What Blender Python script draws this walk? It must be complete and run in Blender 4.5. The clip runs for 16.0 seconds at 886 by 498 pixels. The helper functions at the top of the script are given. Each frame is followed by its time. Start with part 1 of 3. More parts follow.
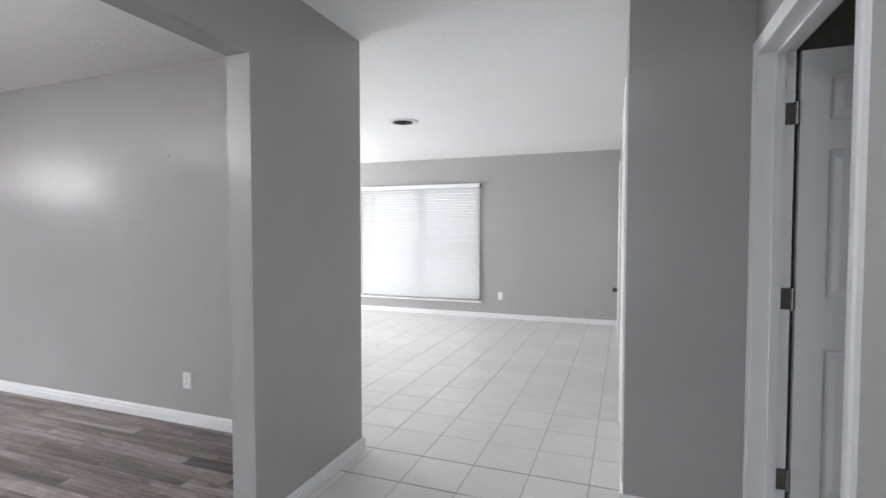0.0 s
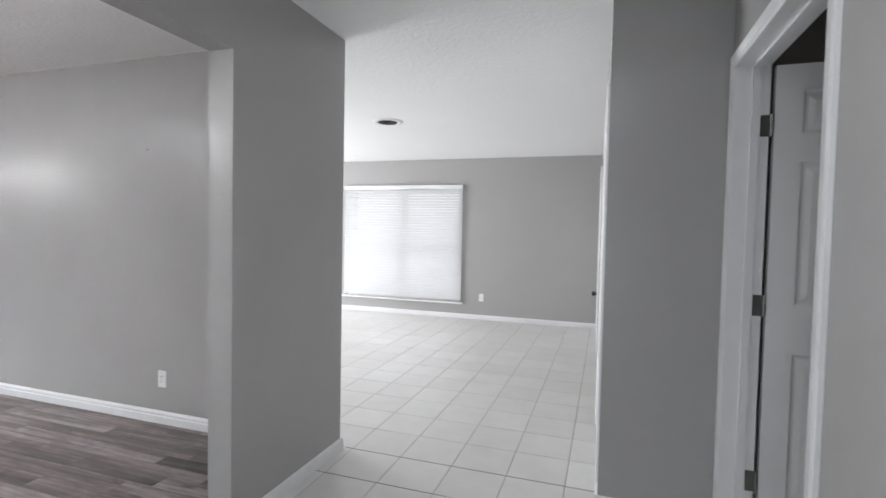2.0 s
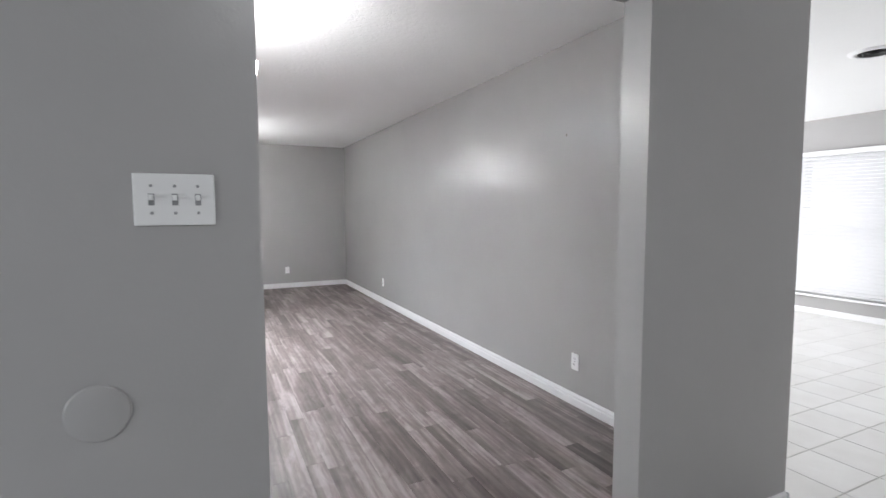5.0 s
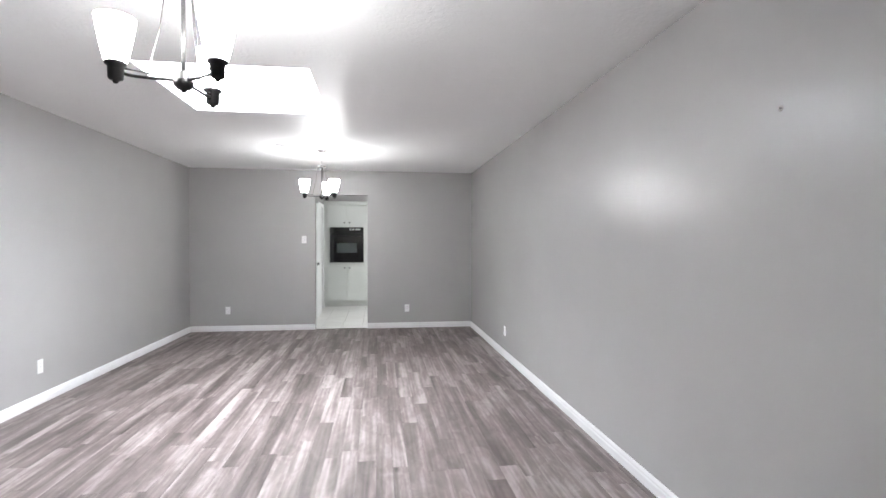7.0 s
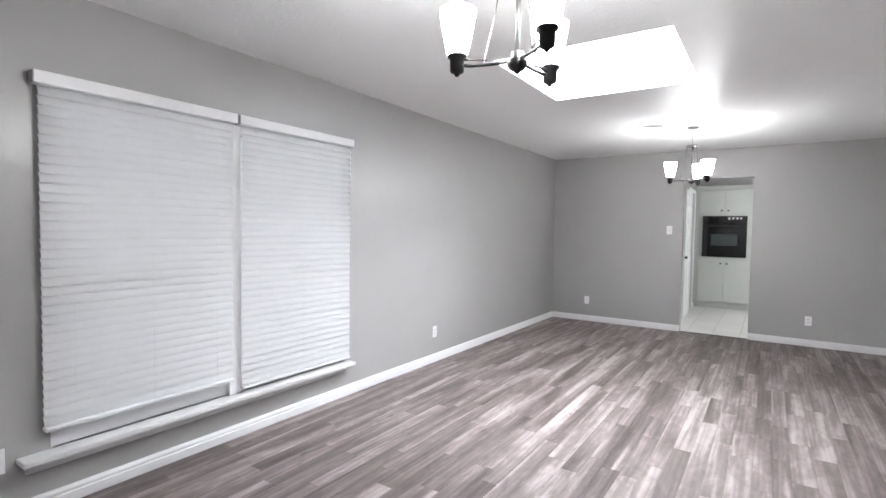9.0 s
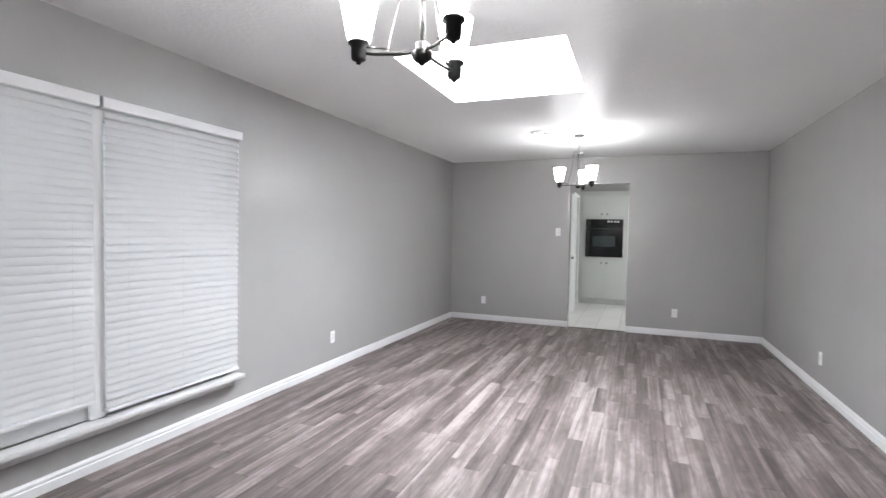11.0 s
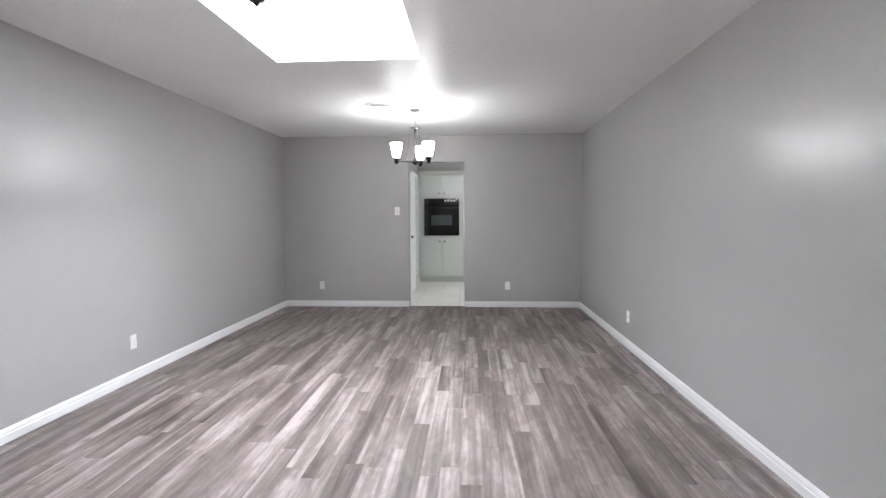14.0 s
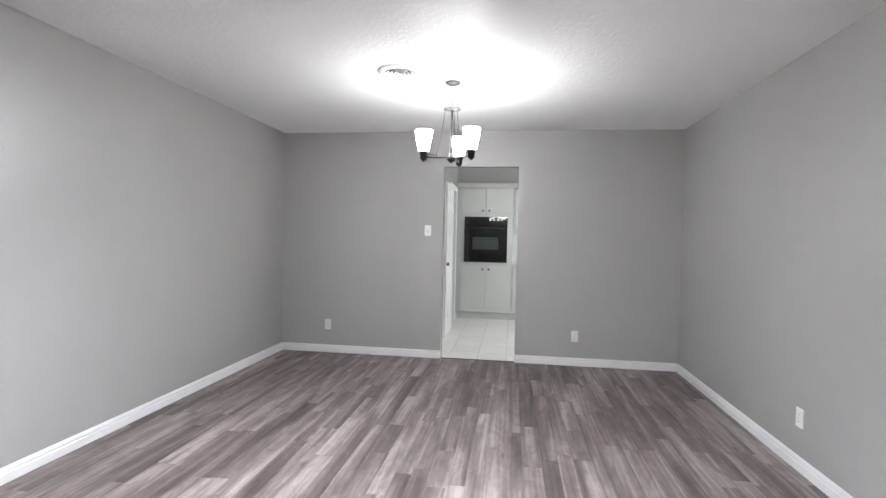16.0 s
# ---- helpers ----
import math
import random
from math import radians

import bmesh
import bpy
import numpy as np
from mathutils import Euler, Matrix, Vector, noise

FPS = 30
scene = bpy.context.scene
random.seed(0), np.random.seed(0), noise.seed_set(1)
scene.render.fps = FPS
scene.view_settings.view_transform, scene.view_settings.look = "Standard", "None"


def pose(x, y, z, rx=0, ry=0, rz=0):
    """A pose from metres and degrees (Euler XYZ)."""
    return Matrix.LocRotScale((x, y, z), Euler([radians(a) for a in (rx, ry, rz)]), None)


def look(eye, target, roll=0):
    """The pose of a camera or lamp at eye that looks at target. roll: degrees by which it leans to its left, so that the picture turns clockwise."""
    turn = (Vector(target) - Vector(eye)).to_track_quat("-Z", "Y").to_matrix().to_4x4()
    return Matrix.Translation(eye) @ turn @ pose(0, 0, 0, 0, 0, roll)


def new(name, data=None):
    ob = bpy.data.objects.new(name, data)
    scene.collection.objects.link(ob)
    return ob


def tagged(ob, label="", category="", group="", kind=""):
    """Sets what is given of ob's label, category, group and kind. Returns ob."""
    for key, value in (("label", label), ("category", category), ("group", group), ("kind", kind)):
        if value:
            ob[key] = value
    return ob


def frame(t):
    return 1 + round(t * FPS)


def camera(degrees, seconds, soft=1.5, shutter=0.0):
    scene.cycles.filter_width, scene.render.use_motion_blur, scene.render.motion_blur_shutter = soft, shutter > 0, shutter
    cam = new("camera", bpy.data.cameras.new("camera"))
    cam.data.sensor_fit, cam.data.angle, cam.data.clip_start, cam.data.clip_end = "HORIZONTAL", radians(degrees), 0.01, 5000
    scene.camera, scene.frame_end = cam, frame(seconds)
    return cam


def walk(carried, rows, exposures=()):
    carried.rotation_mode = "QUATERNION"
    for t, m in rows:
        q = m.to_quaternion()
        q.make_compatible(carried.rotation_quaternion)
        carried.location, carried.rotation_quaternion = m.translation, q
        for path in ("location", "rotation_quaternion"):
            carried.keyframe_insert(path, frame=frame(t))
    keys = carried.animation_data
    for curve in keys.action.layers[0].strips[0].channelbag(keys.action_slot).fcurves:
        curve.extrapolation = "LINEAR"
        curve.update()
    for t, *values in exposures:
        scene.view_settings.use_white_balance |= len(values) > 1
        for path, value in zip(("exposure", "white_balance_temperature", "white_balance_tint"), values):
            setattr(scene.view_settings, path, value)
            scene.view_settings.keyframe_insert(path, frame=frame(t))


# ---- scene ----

# ---- camera ----
cam = camera(84.3, 16.0, shutter=0.25)
PATH = [
    (0, (-2.519, -1.627, 1.314), (-0.646, -0.93, 1.238), -0.0),
    (0.5, (-2.527, -1.628, 1.312), (-0.605, -1.085, 1.213), 0.8),
    (1, (-2.535, -1.635, 1.312), (-0.582, -1.217, 1.203), 1.6),
    (1.5, (-2.534, -1.635, 1.313), (-0.585, -1.2, 1.215), 1.4),
    (2, (-2.528, -1.632, 1.32), (-0.631, -1.003, 1.247), 1.2),
    (2.5, (-2.52, -1.64, 1.322), (-0.744, -0.723, 1.261), 1.0),
    (3, (-2.491, -1.629, 1.309), (-0.899, -0.42, 1.239), 0.4),
    (3.5, (-2.487, -1.623, 1.305), (-1.114, -0.171, 1.226), 0.6),
    (4, (-2.457, -1.646, 1.305), (-1.315, -0.008, 1.199), 0.1),
    (4.2, (-2.453, -1.621, 1.32), (-1.384, 0.064, 1.184), 0.3),
    (6.3, (-1.62, -0.761, 1.312), (-1.18, 1.188, 1.232), 1.4),
    (6.5, (-1.57, -0.639, 1.324), (-1.207, 1.327, 1.288), 1.9),
    (6.6, (-1.562, -0.562, 1.322), (-1.204, 1.405, 1.317), 1.6),
    (7, (-1.484, -0.324, 1.327), (-1.222, 1.659, 1.3), 0.1),
    (7.5, (-1.416, -0.014, 1.36), (-1.615, 1.975, 1.321), 1.0),
    (8, (-1.398, 0.072, 1.345), (-2.257, 1.877, 1.278), 1.3),
    (8.2, (-1.413, 0.033, 1.348), (-2.448, 1.743, 1.274), 1.1),
    (10.3, (-1.515, 0.096, 1.344), (-2.646, 1.743, 1.255), 0.8),
    (10.5, (-1.53, 0.1, 1.322), (-2.542, 1.823, 1.254), 0.7),
    (11, (-1.518, 0.109, 1.331), (-2.258, 1.966, 1.263), 1.0),
    (11.5, (-1.538, 0.12, 1.312), (-1.991, 2.067, 1.241), 1.0),
    (12, (-1.514, 0.126, 1.315), (-1.75, 2.11, 1.223), 1.0),
    (12.5, (-1.459, 0.144, 1.327), (-1.539, 2.139, 1.197), 1.1),
    (13, (-1.496, 0.148, 1.317), (-1.488, 2.143, 1.178), 1.1),
    (13.5, (-1.54, 0.195, 1.305), (-1.535, 2.191, 1.171), -0.2),
    (14, (-1.555, 0.405, 1.285), (-1.67, 2.398, 1.152), -0.3),
    (14.5, (-1.546, 0.766, 1.321), (-1.78, 2.75, 1.244), 0.4),
    (15, (-1.619, 1.201, 1.296), (-1.883, 3.183, 1.286), 0.7),
    (15.5, (-1.668, 1.652, 1.277), (-1.888, 3.64, 1.286), -0.2),
    (16, (-1.695, 2.176, 1.302), (-1.978, 4.155, 1.252), 1.2),
]
walk(cam, [(t, look(eye, target, roll)) for t, eye, target, roll in PATH],
     [(0, 0.12), (4.2, 0.1), (6.3, 0.34), (8.2, 0.28), (10.3, 0.09), (12.5, 0.05), (14.5, 0.03), (15.5, -0.02), (16, 0.24)])

# ---- sizes of the place ----
CEIL = 2.44               # ceiling height
Z0 = -0.028               # floor level
XL, XR = -4.29, 0.0       # side walls of the wood-floored room
YB = 7.45                 # its far wall
T = 0.126                 # wall thickness
XS = 0.085                # free end of the wall beside the opening
OP0, OP1, OPH = -2.116, -0.835, 2.068    # opening from the hall
KX0, KX1, KH = -2.455, -1.652, 2.062     # doorway to the kitchen
YD = -2.145               # hall wall with the closet door
XE, YE = -0.04, -1.633   # end wall of the hall and its corner
TX1, TY1 = 4.765, 5.6     # tiled room: window wall, other side wall
HX0 = -4.29               # hall's other end
KXL, KXR, KYC, KY1 = -2.61, 0.6, 10.11, 10.72   # kitchen: side walls, cabinet fronts, far wall
SKY = (-3.0, -1.925, 2.92, 4.06)         # skylight
SHAFT = 0.9               # height of its light shaft
WIN_L = (0.93, 2.83, 0.262, 1.985)       # window of the wood-floored room
WIN_T = (0.50, 2.46, 0.225, 1.985)       # window of the tiled room

# ---- world and light ----
world = bpy.data.worlds.new("world")
scene.world = world
world.use_nodes = True
wn = world.node_tree.nodes
sky = wn.new("ShaderNodeTexSky")
sky.sky_type = "NISHITA"
sky.sun_disc = False
sky.sun_elevation, sky.sun_rotation = radians(50), radians(200)
sky.air_density, sky.dust_density = 1.0, 3.0
world.node_tree.links.new(sky.outputs[0], wn["Background"].inputs[0])
wn["Background"].inputs[1].default_value = 0.1


def area_lamp(name, m, sx, sy, watts, color=(1, 1, 1)):
    d = bpy.data.lights.new(name, "AREA")
    d.shape, d.size, d.size_y, d.energy, d.color = "RECTANGLE", sx, sy, watts, color
    ob = new(name, d)
    ob.matrix_basis = m
    return ob


def bulb(name, x, y, z, watts, color=(0.98, 0.985, 1.0), radius=0.028):
    d = bpy.data.lights.new(name, "POINT")
    d.energy, d.color, d.shadow_soft_size = watts, color, radius
    ob = new(name, d)
    ob.location = (x, y, z)
    return ob


COOL = (0.89, 0.945, 1.0)
PALE = (0.95, 0.97, 1.0)
area_lamp("skylight_daylight", pose((SKY[0] + SKY[1]) / 2, (SKY[2] + SKY[3]) / 2, CEIL + SHAFT - 0.06), 1.06, 1.12, 255, COOL)
area_lamp("window_daylight_wood_room", pose(XL - T - 0.2, 1.88, 1.12, 0, -90, 0), 1.7, 1.9, 13, COOL)
area_lamp("window_daylight_tile_room", pose(TX1 + 0.32, 1.48, 1.15, 0, 90, 0), 1.7, 1.95, 22, PALE)
area_lamp("patio_daylight", pose(2.3, TY1 + 0.2, 1.05, -90, 0, 0), 2.2, 1.9, 265, PALE)
# Added lamp that brightens the kitchen from an unseen side opening.
area_lamp("kitchen_side_fill", pose(KXR + 0.2, 8.9, 1.6, 0, 90, 0), 0.9, 1.5, 50, (0.97, 1.0, 0.99))
# Added cool fill from the hall's unseen end; its source is not known.
area_lamp("hall_end_fill", pose(HX0 - 0.2, -1.1, 1.1, 0, -90, 0), 1.6, 0.8, 18, COOL)
# Added fill under the hall ceiling to brighten the walls; no fixture belongs to it.
area_lamp("hall_overhead_fill", pose(-1.95, -1.5, CEIL - 0.03), 0.4, 0.4, 7.5, (0.95, 0.97, 1.0))
BULB_WATTS = 7.0
scene.view_settings.exposure = 0.0


# ---- materials ----
def material(name, color, rough=0.5, metal=0.0):
    m = bpy.data.materials.new(name)
    m.use_nodes = True
    b = m.node_tree.nodes["Principled BSDF"]
    b.inputs["Base Color"].default_value = (*color, 1)
    b.inputs["Roughness"].default_value = rough
    b.inputs["Metallic"].default_value = metal
    return m


def node(m, kind, **values):
    n = m.node_tree.nodes.new(kind)
    for key, value in values.items():
        n.inputs[key.replace("_", " ")].default_value = value
    return n


def join(m, a, b):
    m.node_tree.links.new(a, b)


def position(m, sx=1, sy=1, sz=1):
    g = m.node_tree.nodes.new("ShaderNodeNewGeometry")
    mp = node(m, "ShaderNodeMapping", Scale=(sx, sy, sz))
    join(m, g.outputs["Position"], mp.inputs["Vector"])
    return mp.outputs["Vector"]


def ramp(m, fac, stops):
    r = m.node_tree.nodes.new("ShaderNodeValToRGB")
    el = r.color_ramp.elements
    while len(el) < len(stops):
        el.new(0.5)
    for e, (p, c) in zip(el, stops):
        e.position, e.color = p, (*c, 1)
    join(m, fac, r.inputs["Fac"])
    return r.outputs["Color"]


def mottled(name, color, rough, spread=0.06, scale=1.3, grain=180.0, bump=0.08, dist=0.002, metal=0.0, rough_spread=0.015):
    """A surface with large faint stains, small grain and a fine relief."""
    m = material(name, color, rough, metal)
    b = m.node_tree.nodes["Principled BSDF"]
    p = position(m)
    big = node(m, "ShaderNodeTexNoise", Scale=scale, Detail=5.0, Roughness=0.6)
    fine = node(m, "ShaderNodeTexNoise", Scale=grain, Detail=3.0, Roughness=0.6)
    join(m, p, big.inputs["Vector"])
    join(m, p, fine.inputs["Vector"])
    lo = tuple(c * (1 - spread) for c in color)
    hi = tuple(min(1, c * (1 + spread)) for c in color)
    join(m, ramp(m, big.outputs["Fac"], [(0.3, lo), (0.7, hi)]), b.inputs["Base Color"])
    mr = node(m, "ShaderNodeMapRange", From_Min=0.3, From_Max=0.7, To_Min=rough - rough_spread, To_Max=rough + rough_spread)
    join(m, big.outputs["Fac"], mr.inputs["Value"])
    join(m, mr.outputs["Result"], b.inputs["Roughness"])
    bp = node(m, "ShaderNodeBump", Strength=bump, Distance=dist)
    join(m, fine.outputs["Fac"], bp.inputs["Height"])
    join(m, bp.outputs["Normal"], b.inputs["Normal"])
    return m


PAINT = mottled("grey_wall_paint", (0.402, 0.394, 0.390), 0.26, 0.03, 0.9, 60, 0.22, 0.002, 0.0, 0.01)
PAINT.node_tree.nodes["Principled BSDF"].inputs["Specular IOR Level"].default_value = 0.36
WHITE = mottled("white_trim_paint", (0.80, 0.80, 0.81), 0.32, 0.03, 3.0, 60, 0.05, 0.001)
DOORP = mottled("white_door_paint", (0.76, 0.765, 0.77), 0.38, 0.03, 2.0, 90, 0.06, 0.001)
CABP = mottled("cabinet_paint", (0.56, 0.575, 0.555), 0.3, 0.03, 2.0, 70, 0.05, 0.001)
PLATE = mottled("white_plastic", (0.82, 0.82, 0.82), 0.3, 0.01, 4.0, 200, 0.02, 0.0005)
# Near-black in place of shaded depth in slots and holes; also rings and joint.
DARKSLOT = material("dark_slot", (0.03, 0.03, 0.03), 0.6)
SLOT = mottled("toggle_grey", (0.32, 0.32, 0.33), 0.4, 0.05, 30, 200, 0.03, 0.0005)
NICKEL = mottled("brushed_nickel", (0.25, 0.245, 0.24), 0.34, 0.08, 20, 300, 0.05, 0.0005, 1.0)
STEEL = mottled("dark_brushed_steel", (0.075, 0.073, 0.071), 0.38, 0.08, 20, 300, 0.05, 0.0005, 0.55)
BRONZE = mottled("dark_bronze", (0.022, 0.021, 0.021), 0.4, 0.15, 20, 250, 0.05, 0.0005, 0.7)
BLACKM = mottled("black_metal", (0.02, 0.02, 0.02), 0.35, 0.1, 20, 250, 0.05, 0.0005, 0.4)
OVEN = mottled("black_oven_glass", (0.003, 0.003, 0.0035), 0.05, 0.1, 8, 100, 0.0, 0.0005)
OVENW = mottled("oven_window", (0.05, 0.062, 0.062), 0.1, 0.1, 8, 100, 0.0, 0.0005)
GROUT = mottled("grey_grout", (0.42, 0.40, 0.38), 0.85, 0.18, 2.0, 220, 0.3, 0.003)
SUBFLOOR = mottled("dark_joint", (0.05, 0.042, 0.038), 0.8, 0.1, 5, 100, 0.1, 0.002)
COUNTER = mottled("pale_worktop", (0.6, 0.6, 0.58), 0.3, 0.1, 60, 300, 0.02, 0.0005)
GROUNDM = mottled("grass_ground", (0.09, 0.11, 0.05), 0.9, 0.4, 0.8, 30, 0.5, 0.02)
# Darker, browner grey than PAINT, for the closet walls and the anchor's collar.
WARMGREY = mottled("dark_warm_grey", (0.30, 0.28, 0.26), 0.6, 0.05, 1.5, 120, 0.1, 0.002)

# textured ceiling: knocked-down plaster under satin paint
CEILP = mottled("ceiling_paint", (0.88, 0.88, 0.88), 0.34, 0.015, 1.0, 60, 0.0, 0.004)
_n = CEILP.node_tree.nodes
_b = _n["Principled BSDF"]
_b.inputs["Specular IOR Level"].default_value = 0.04
_v = node(CEILP, "ShaderNodeTexNoise", Scale=30.0, Detail=2.0, Roughness=0.5, Distortion=0.8)
join(CEILP, position(CEILP), _v.inputs["Vector"])
_h = ramp(CEILP, _v.outputs["Fac"], [(0.38, (0, 0, 0)), (0.64, (1, 1, 1))])
_bp = node(CEILP, "ShaderNodeBump", Strength=0.26, Distance=0.005)
join(CEILP, _h, _bp.inputs["Height"])
join(CEILP, _bp.outputs["Normal"], _b.inputs["Normal"])

# vinyl wood strips, each with a tone and grain of its own
WOOD = material("grey_brown_wood_strip", (0.25, 0.21, 0.2), 0.34)


def build_wood(m):
    b = m.node_tree.nodes["Principled BSDF"]
    info = m.node_tree.nodes.new("ShaderNodeObjectInfo")
    geo = m.node_tree.nodes.new("ShaderNodeNewGeometry")
    add = m.node_tree.nodes.new("ShaderNodeMath")
    add.operation = "ADD"
    join(m, info.outputs["Random"], add.inputs[0])
    join(m, geo.outputs["Random Per Island"], add.inputs[1])
    fr = m.node_tree.nodes.new("ShaderNodeMath")
    fr.operation = "FRACT"
    join(m, add.outputs[0], fr.inputs[0])
    rnd = fr.outputs[0]
    shift = node(m, "ShaderNodeVectorMath")
    shift.operation = "SCALE"
    shift.inputs[0].default_value = (37.0, 61.0, 13.0)
    join(m, rnd, shift.inputs["Scale"])
    off = m.node_tree.nodes.new("ShaderNodeVectorMath")
    off.operation = "ADD"
    join(m, geo.outputs["Position"], off.inputs[0])
    join(m, shift.outputs[0], off.inputs[1])

    def streak(sx, sy, scale, detail, rough, dist):
        mp = node(m, "ShaderNodeMapping", Scale=(sx, sy, 1))
        join(m, off.outputs[0], mp.inputs["Vector"])
        n = node(m, "ShaderNodeTexNoise", Scale=scale, Detail=detail, Roughness=rough, Distortion=dist)
        join(m, mp.outputs[0], n.inputs["Vector"])
        return n.outputs["Fac"]

    def math(op, a, c):
        n = m.node_tree.nodes.new("ShaderNodeMath")
        n.operation = op
        for i, v in enumerate((a, c)):
            if isinstance(v, (int, float)):
                n.inputs[i].default_value = v
            else:
                join(m, v, n.inputs[i])
        return n.outputs[0]

    broad = streak(10.5, 0.8, 1.0, 2.0, 0.5, 0.5)
    grain = streak(100, 5.0, 1.0, 5, 0.7, 0.2)
    fleck = streak(48, 7.0, 1.0, 4, 0.65, 0.6)
    cloud = streak(11, 4.0, 1.0, 4, 0.6, 1.5)
    mw = node(m, "ShaderNodeMapping", Scale=(9.0, 0.55, 1))
    join(m, off.outputs[0], mw.inputs["Vector"])
    wave = node(m, "ShaderNodeTexWave", Scale=1.0, Distortion=9.0, Detail=3.0, Detail_Scale=1.4, Detail_Roughness=0.6)
    join(m, mw.outputs[0], wave.inputs["Vector"])
    tone = math("ADD", math("MULTIPLY", math("SUBTRACT", broad, 0.5), 1.75), math("MULTIPLY", math("SUBTRACT", rnd, 0.5), 0.3))
    for layer, share in ((grain, 0.22), (fleck, 0.16), (cloud, 0.7), (wave.outputs["Fac"], 0.12)):
        tone = math("ADD", tone, math("MULTIPLY", math("SUBTRACT", layer, 0.5), share))
    tone = math("ADD", tone, 0.57)
    col = ramp(m, tone, [(0.05, (0.046, 0.0345, 0.0315)), (0.4, (0.108, 0.084, 0.080)), (0.65, (0.178, 0.145, 0.140)), (1.0, (0.34, 0.293, 0.286))])
    knot = node(m, "ShaderNodeTexVoronoi", Scale=1.0)
    mk = node(m, "ShaderNodeMapping", Scale=(5.0, 1.6, 1))
    join(m, off.outputs[0], mk.inputs["Vector"])
    join(m, mk.outputs[0], knot.inputs["Vector"])
    dark = ramp(m, knot.outputs["Distance"], [(0.03, (0.4, 0.37, 0.35)), (0.1, (1, 1, 1))])
    mix = m.node_tree.nodes.new("ShaderNodeMix")
    mix.data_type, mix.blend_type = "RGBA", "MULTIPLY"
    mix.inputs[0].default_value = 1.0
    join(m, col, mix.inputs[6])
    join(m, dark, mix.inputs[7])
    join(m, mix.outputs[2], b.inputs["Base Color"])
    mr = node(m, "ShaderNodeMapRange", From_Min=0.2, From_Max=0.8, To_Min=0.4, To_Max=0.52)
    join(m, grain, mr.inputs["Value"])
    join(m, mr.outputs["Result"], b.inputs["Roughness"])
    bp = node(m, "ShaderNodeBump", Strength=0.08, Distance=0.002)
    join(m, grain, bp.inputs["Height"])
    join(m, bp.outputs["Normal"], b.inputs["Normal"])


build_wood(WOOD)

TILE = material("white_floor_tile", (0.72, 0.71, 0.69), 0.22)


def build_tile(m):
    b = m.node_tree.nodes["Principled BSDF"]
    info = m.node_tree.nodes.new("ShaderNodeObjectInfo")
    geo = m.node_tree.nodes.new("ShaderNodeNewGeometry")
    cl = node(m, "ShaderNodeTexNoise", Scale=5.0, Detail=5.0, Roughness=0.6)
    join(m, position(m), cl.inputs["Vector"])
    s = m.node_tree.nodes.new("ShaderNodeMath")
    s.operation = "ADD"
    join(m, info.outputs["Random"], s.inputs[0])
    join(m, geo.outputs["Random Per Island"], s.inputs[1])
    f = m.node_tree.nodes.new("ShaderNodeMath")
    f.operation = "FRACT"
    join(m, s.outputs[0], f.inputs[0])
    a = m.node_tree.nodes.new("ShaderNodeMath")
    a.operation = "MULTIPLY_ADD"
    a.inputs[1].default_value = 0.35
    join(m, f.outputs[0], a.inputs[0])
    join(m, cl.outputs["Fac"], a.inputs[2])
    join(m, ramp(m, a.outputs[0], [(0.3, (0.66, 0.645, 0.625)), (0.95, (0.76, 0.75, 0.735))]), b.inputs["Base Color"])
    w = node(m, "ShaderNodeTexNoise", Scale=9.0, Detail=2.0)
    join(m, position(m), w.inputs["Vector"])
    bp = node(m, "ShaderNodeBump", Strength=0.06, Distance=0.01)
    join(m, w.outputs["Fac"], bp.inputs["Height"])
    join(m, bp.outputs["Normal"], b.inputs["Normal"])
    mr = node(m, "ShaderNodeMapRange", From_Min=0.3, From_Max=0.7, To_Min=0.29, To_Max=0.34)
    join(m, cl.outputs["Fac"], mr.inputs["Value"])
    join(m, mr.outputs["Result"], b.inputs["Roughness"])


build_tile(TILE)


def see_through(name, color, through_share, glow=0.0):
    """White matter that passes part of the light: blind slats, frosted glass."""
    m = bpy.data.materials.new(name)
    m.use_nodes = True
    nt = m.node_tree
    nt.nodes.remove(nt.nodes["Principled BSDF"])
    out = nt.nodes["Material Output"]
    d = node(m, "ShaderNodeBsdfPrincipled", Base_Color=(*color, 1), Roughness=0.35)
    tr = node(m, "ShaderNodeBsdfTranslucent", Color=(*color, 1))
    mx = node(m, "ShaderNodeMixShader", Fac=through_share)
    join(m, d.outputs[0], mx.inputs[1])
    join(m, tr.outputs[0], mx.inputs[2])
    last = mx
    if glow:
        e = node(m, "ShaderNodeEmission", Color=(0.98, 0.985, 1.0, 1), Strength=glow)
        clear = node(m, "ShaderNodeBsdfTransparent")
        m2 = node(m, "ShaderNodeMixShader", Fac=0.6)
        join(m, mx.outputs[0], m2.inputs[1])
        join(m, clear.outputs[0], m2.inputs[2])
        ad = m.node_tree.nodes.new("ShaderNodeAddShader")
        join(m, m2.outputs[0], ad.inputs[0])
        join(m, e.outputs[0], ad.inputs[1])
        last = ad
    join(m, last.outputs[0], out.inputs["Surface"])
    return m


SLAT = see_through("white_blind_slat", (0.82, 0.82, 0.83), 0.3)
SHADE = see_through("lit_frosted_glass", (0.9, 0.9, 0.9), 0.6, 24.0)
ACRYLIC = see_through("skylight_acrylic", (0.85, 0.86, 0.88), 0.7)
GLASS = bpy.data.materials.new("window_glass")
GLASS.use_nodes = True
_g = GLASS.node_tree.nodes["Principled BSDF"]
_g.inputs["Roughness"].default_value = 0.02
_g.inputs["Transmission Weight"].default_value = 1.0
_g.inputs["IOR"].default_value = 1.45


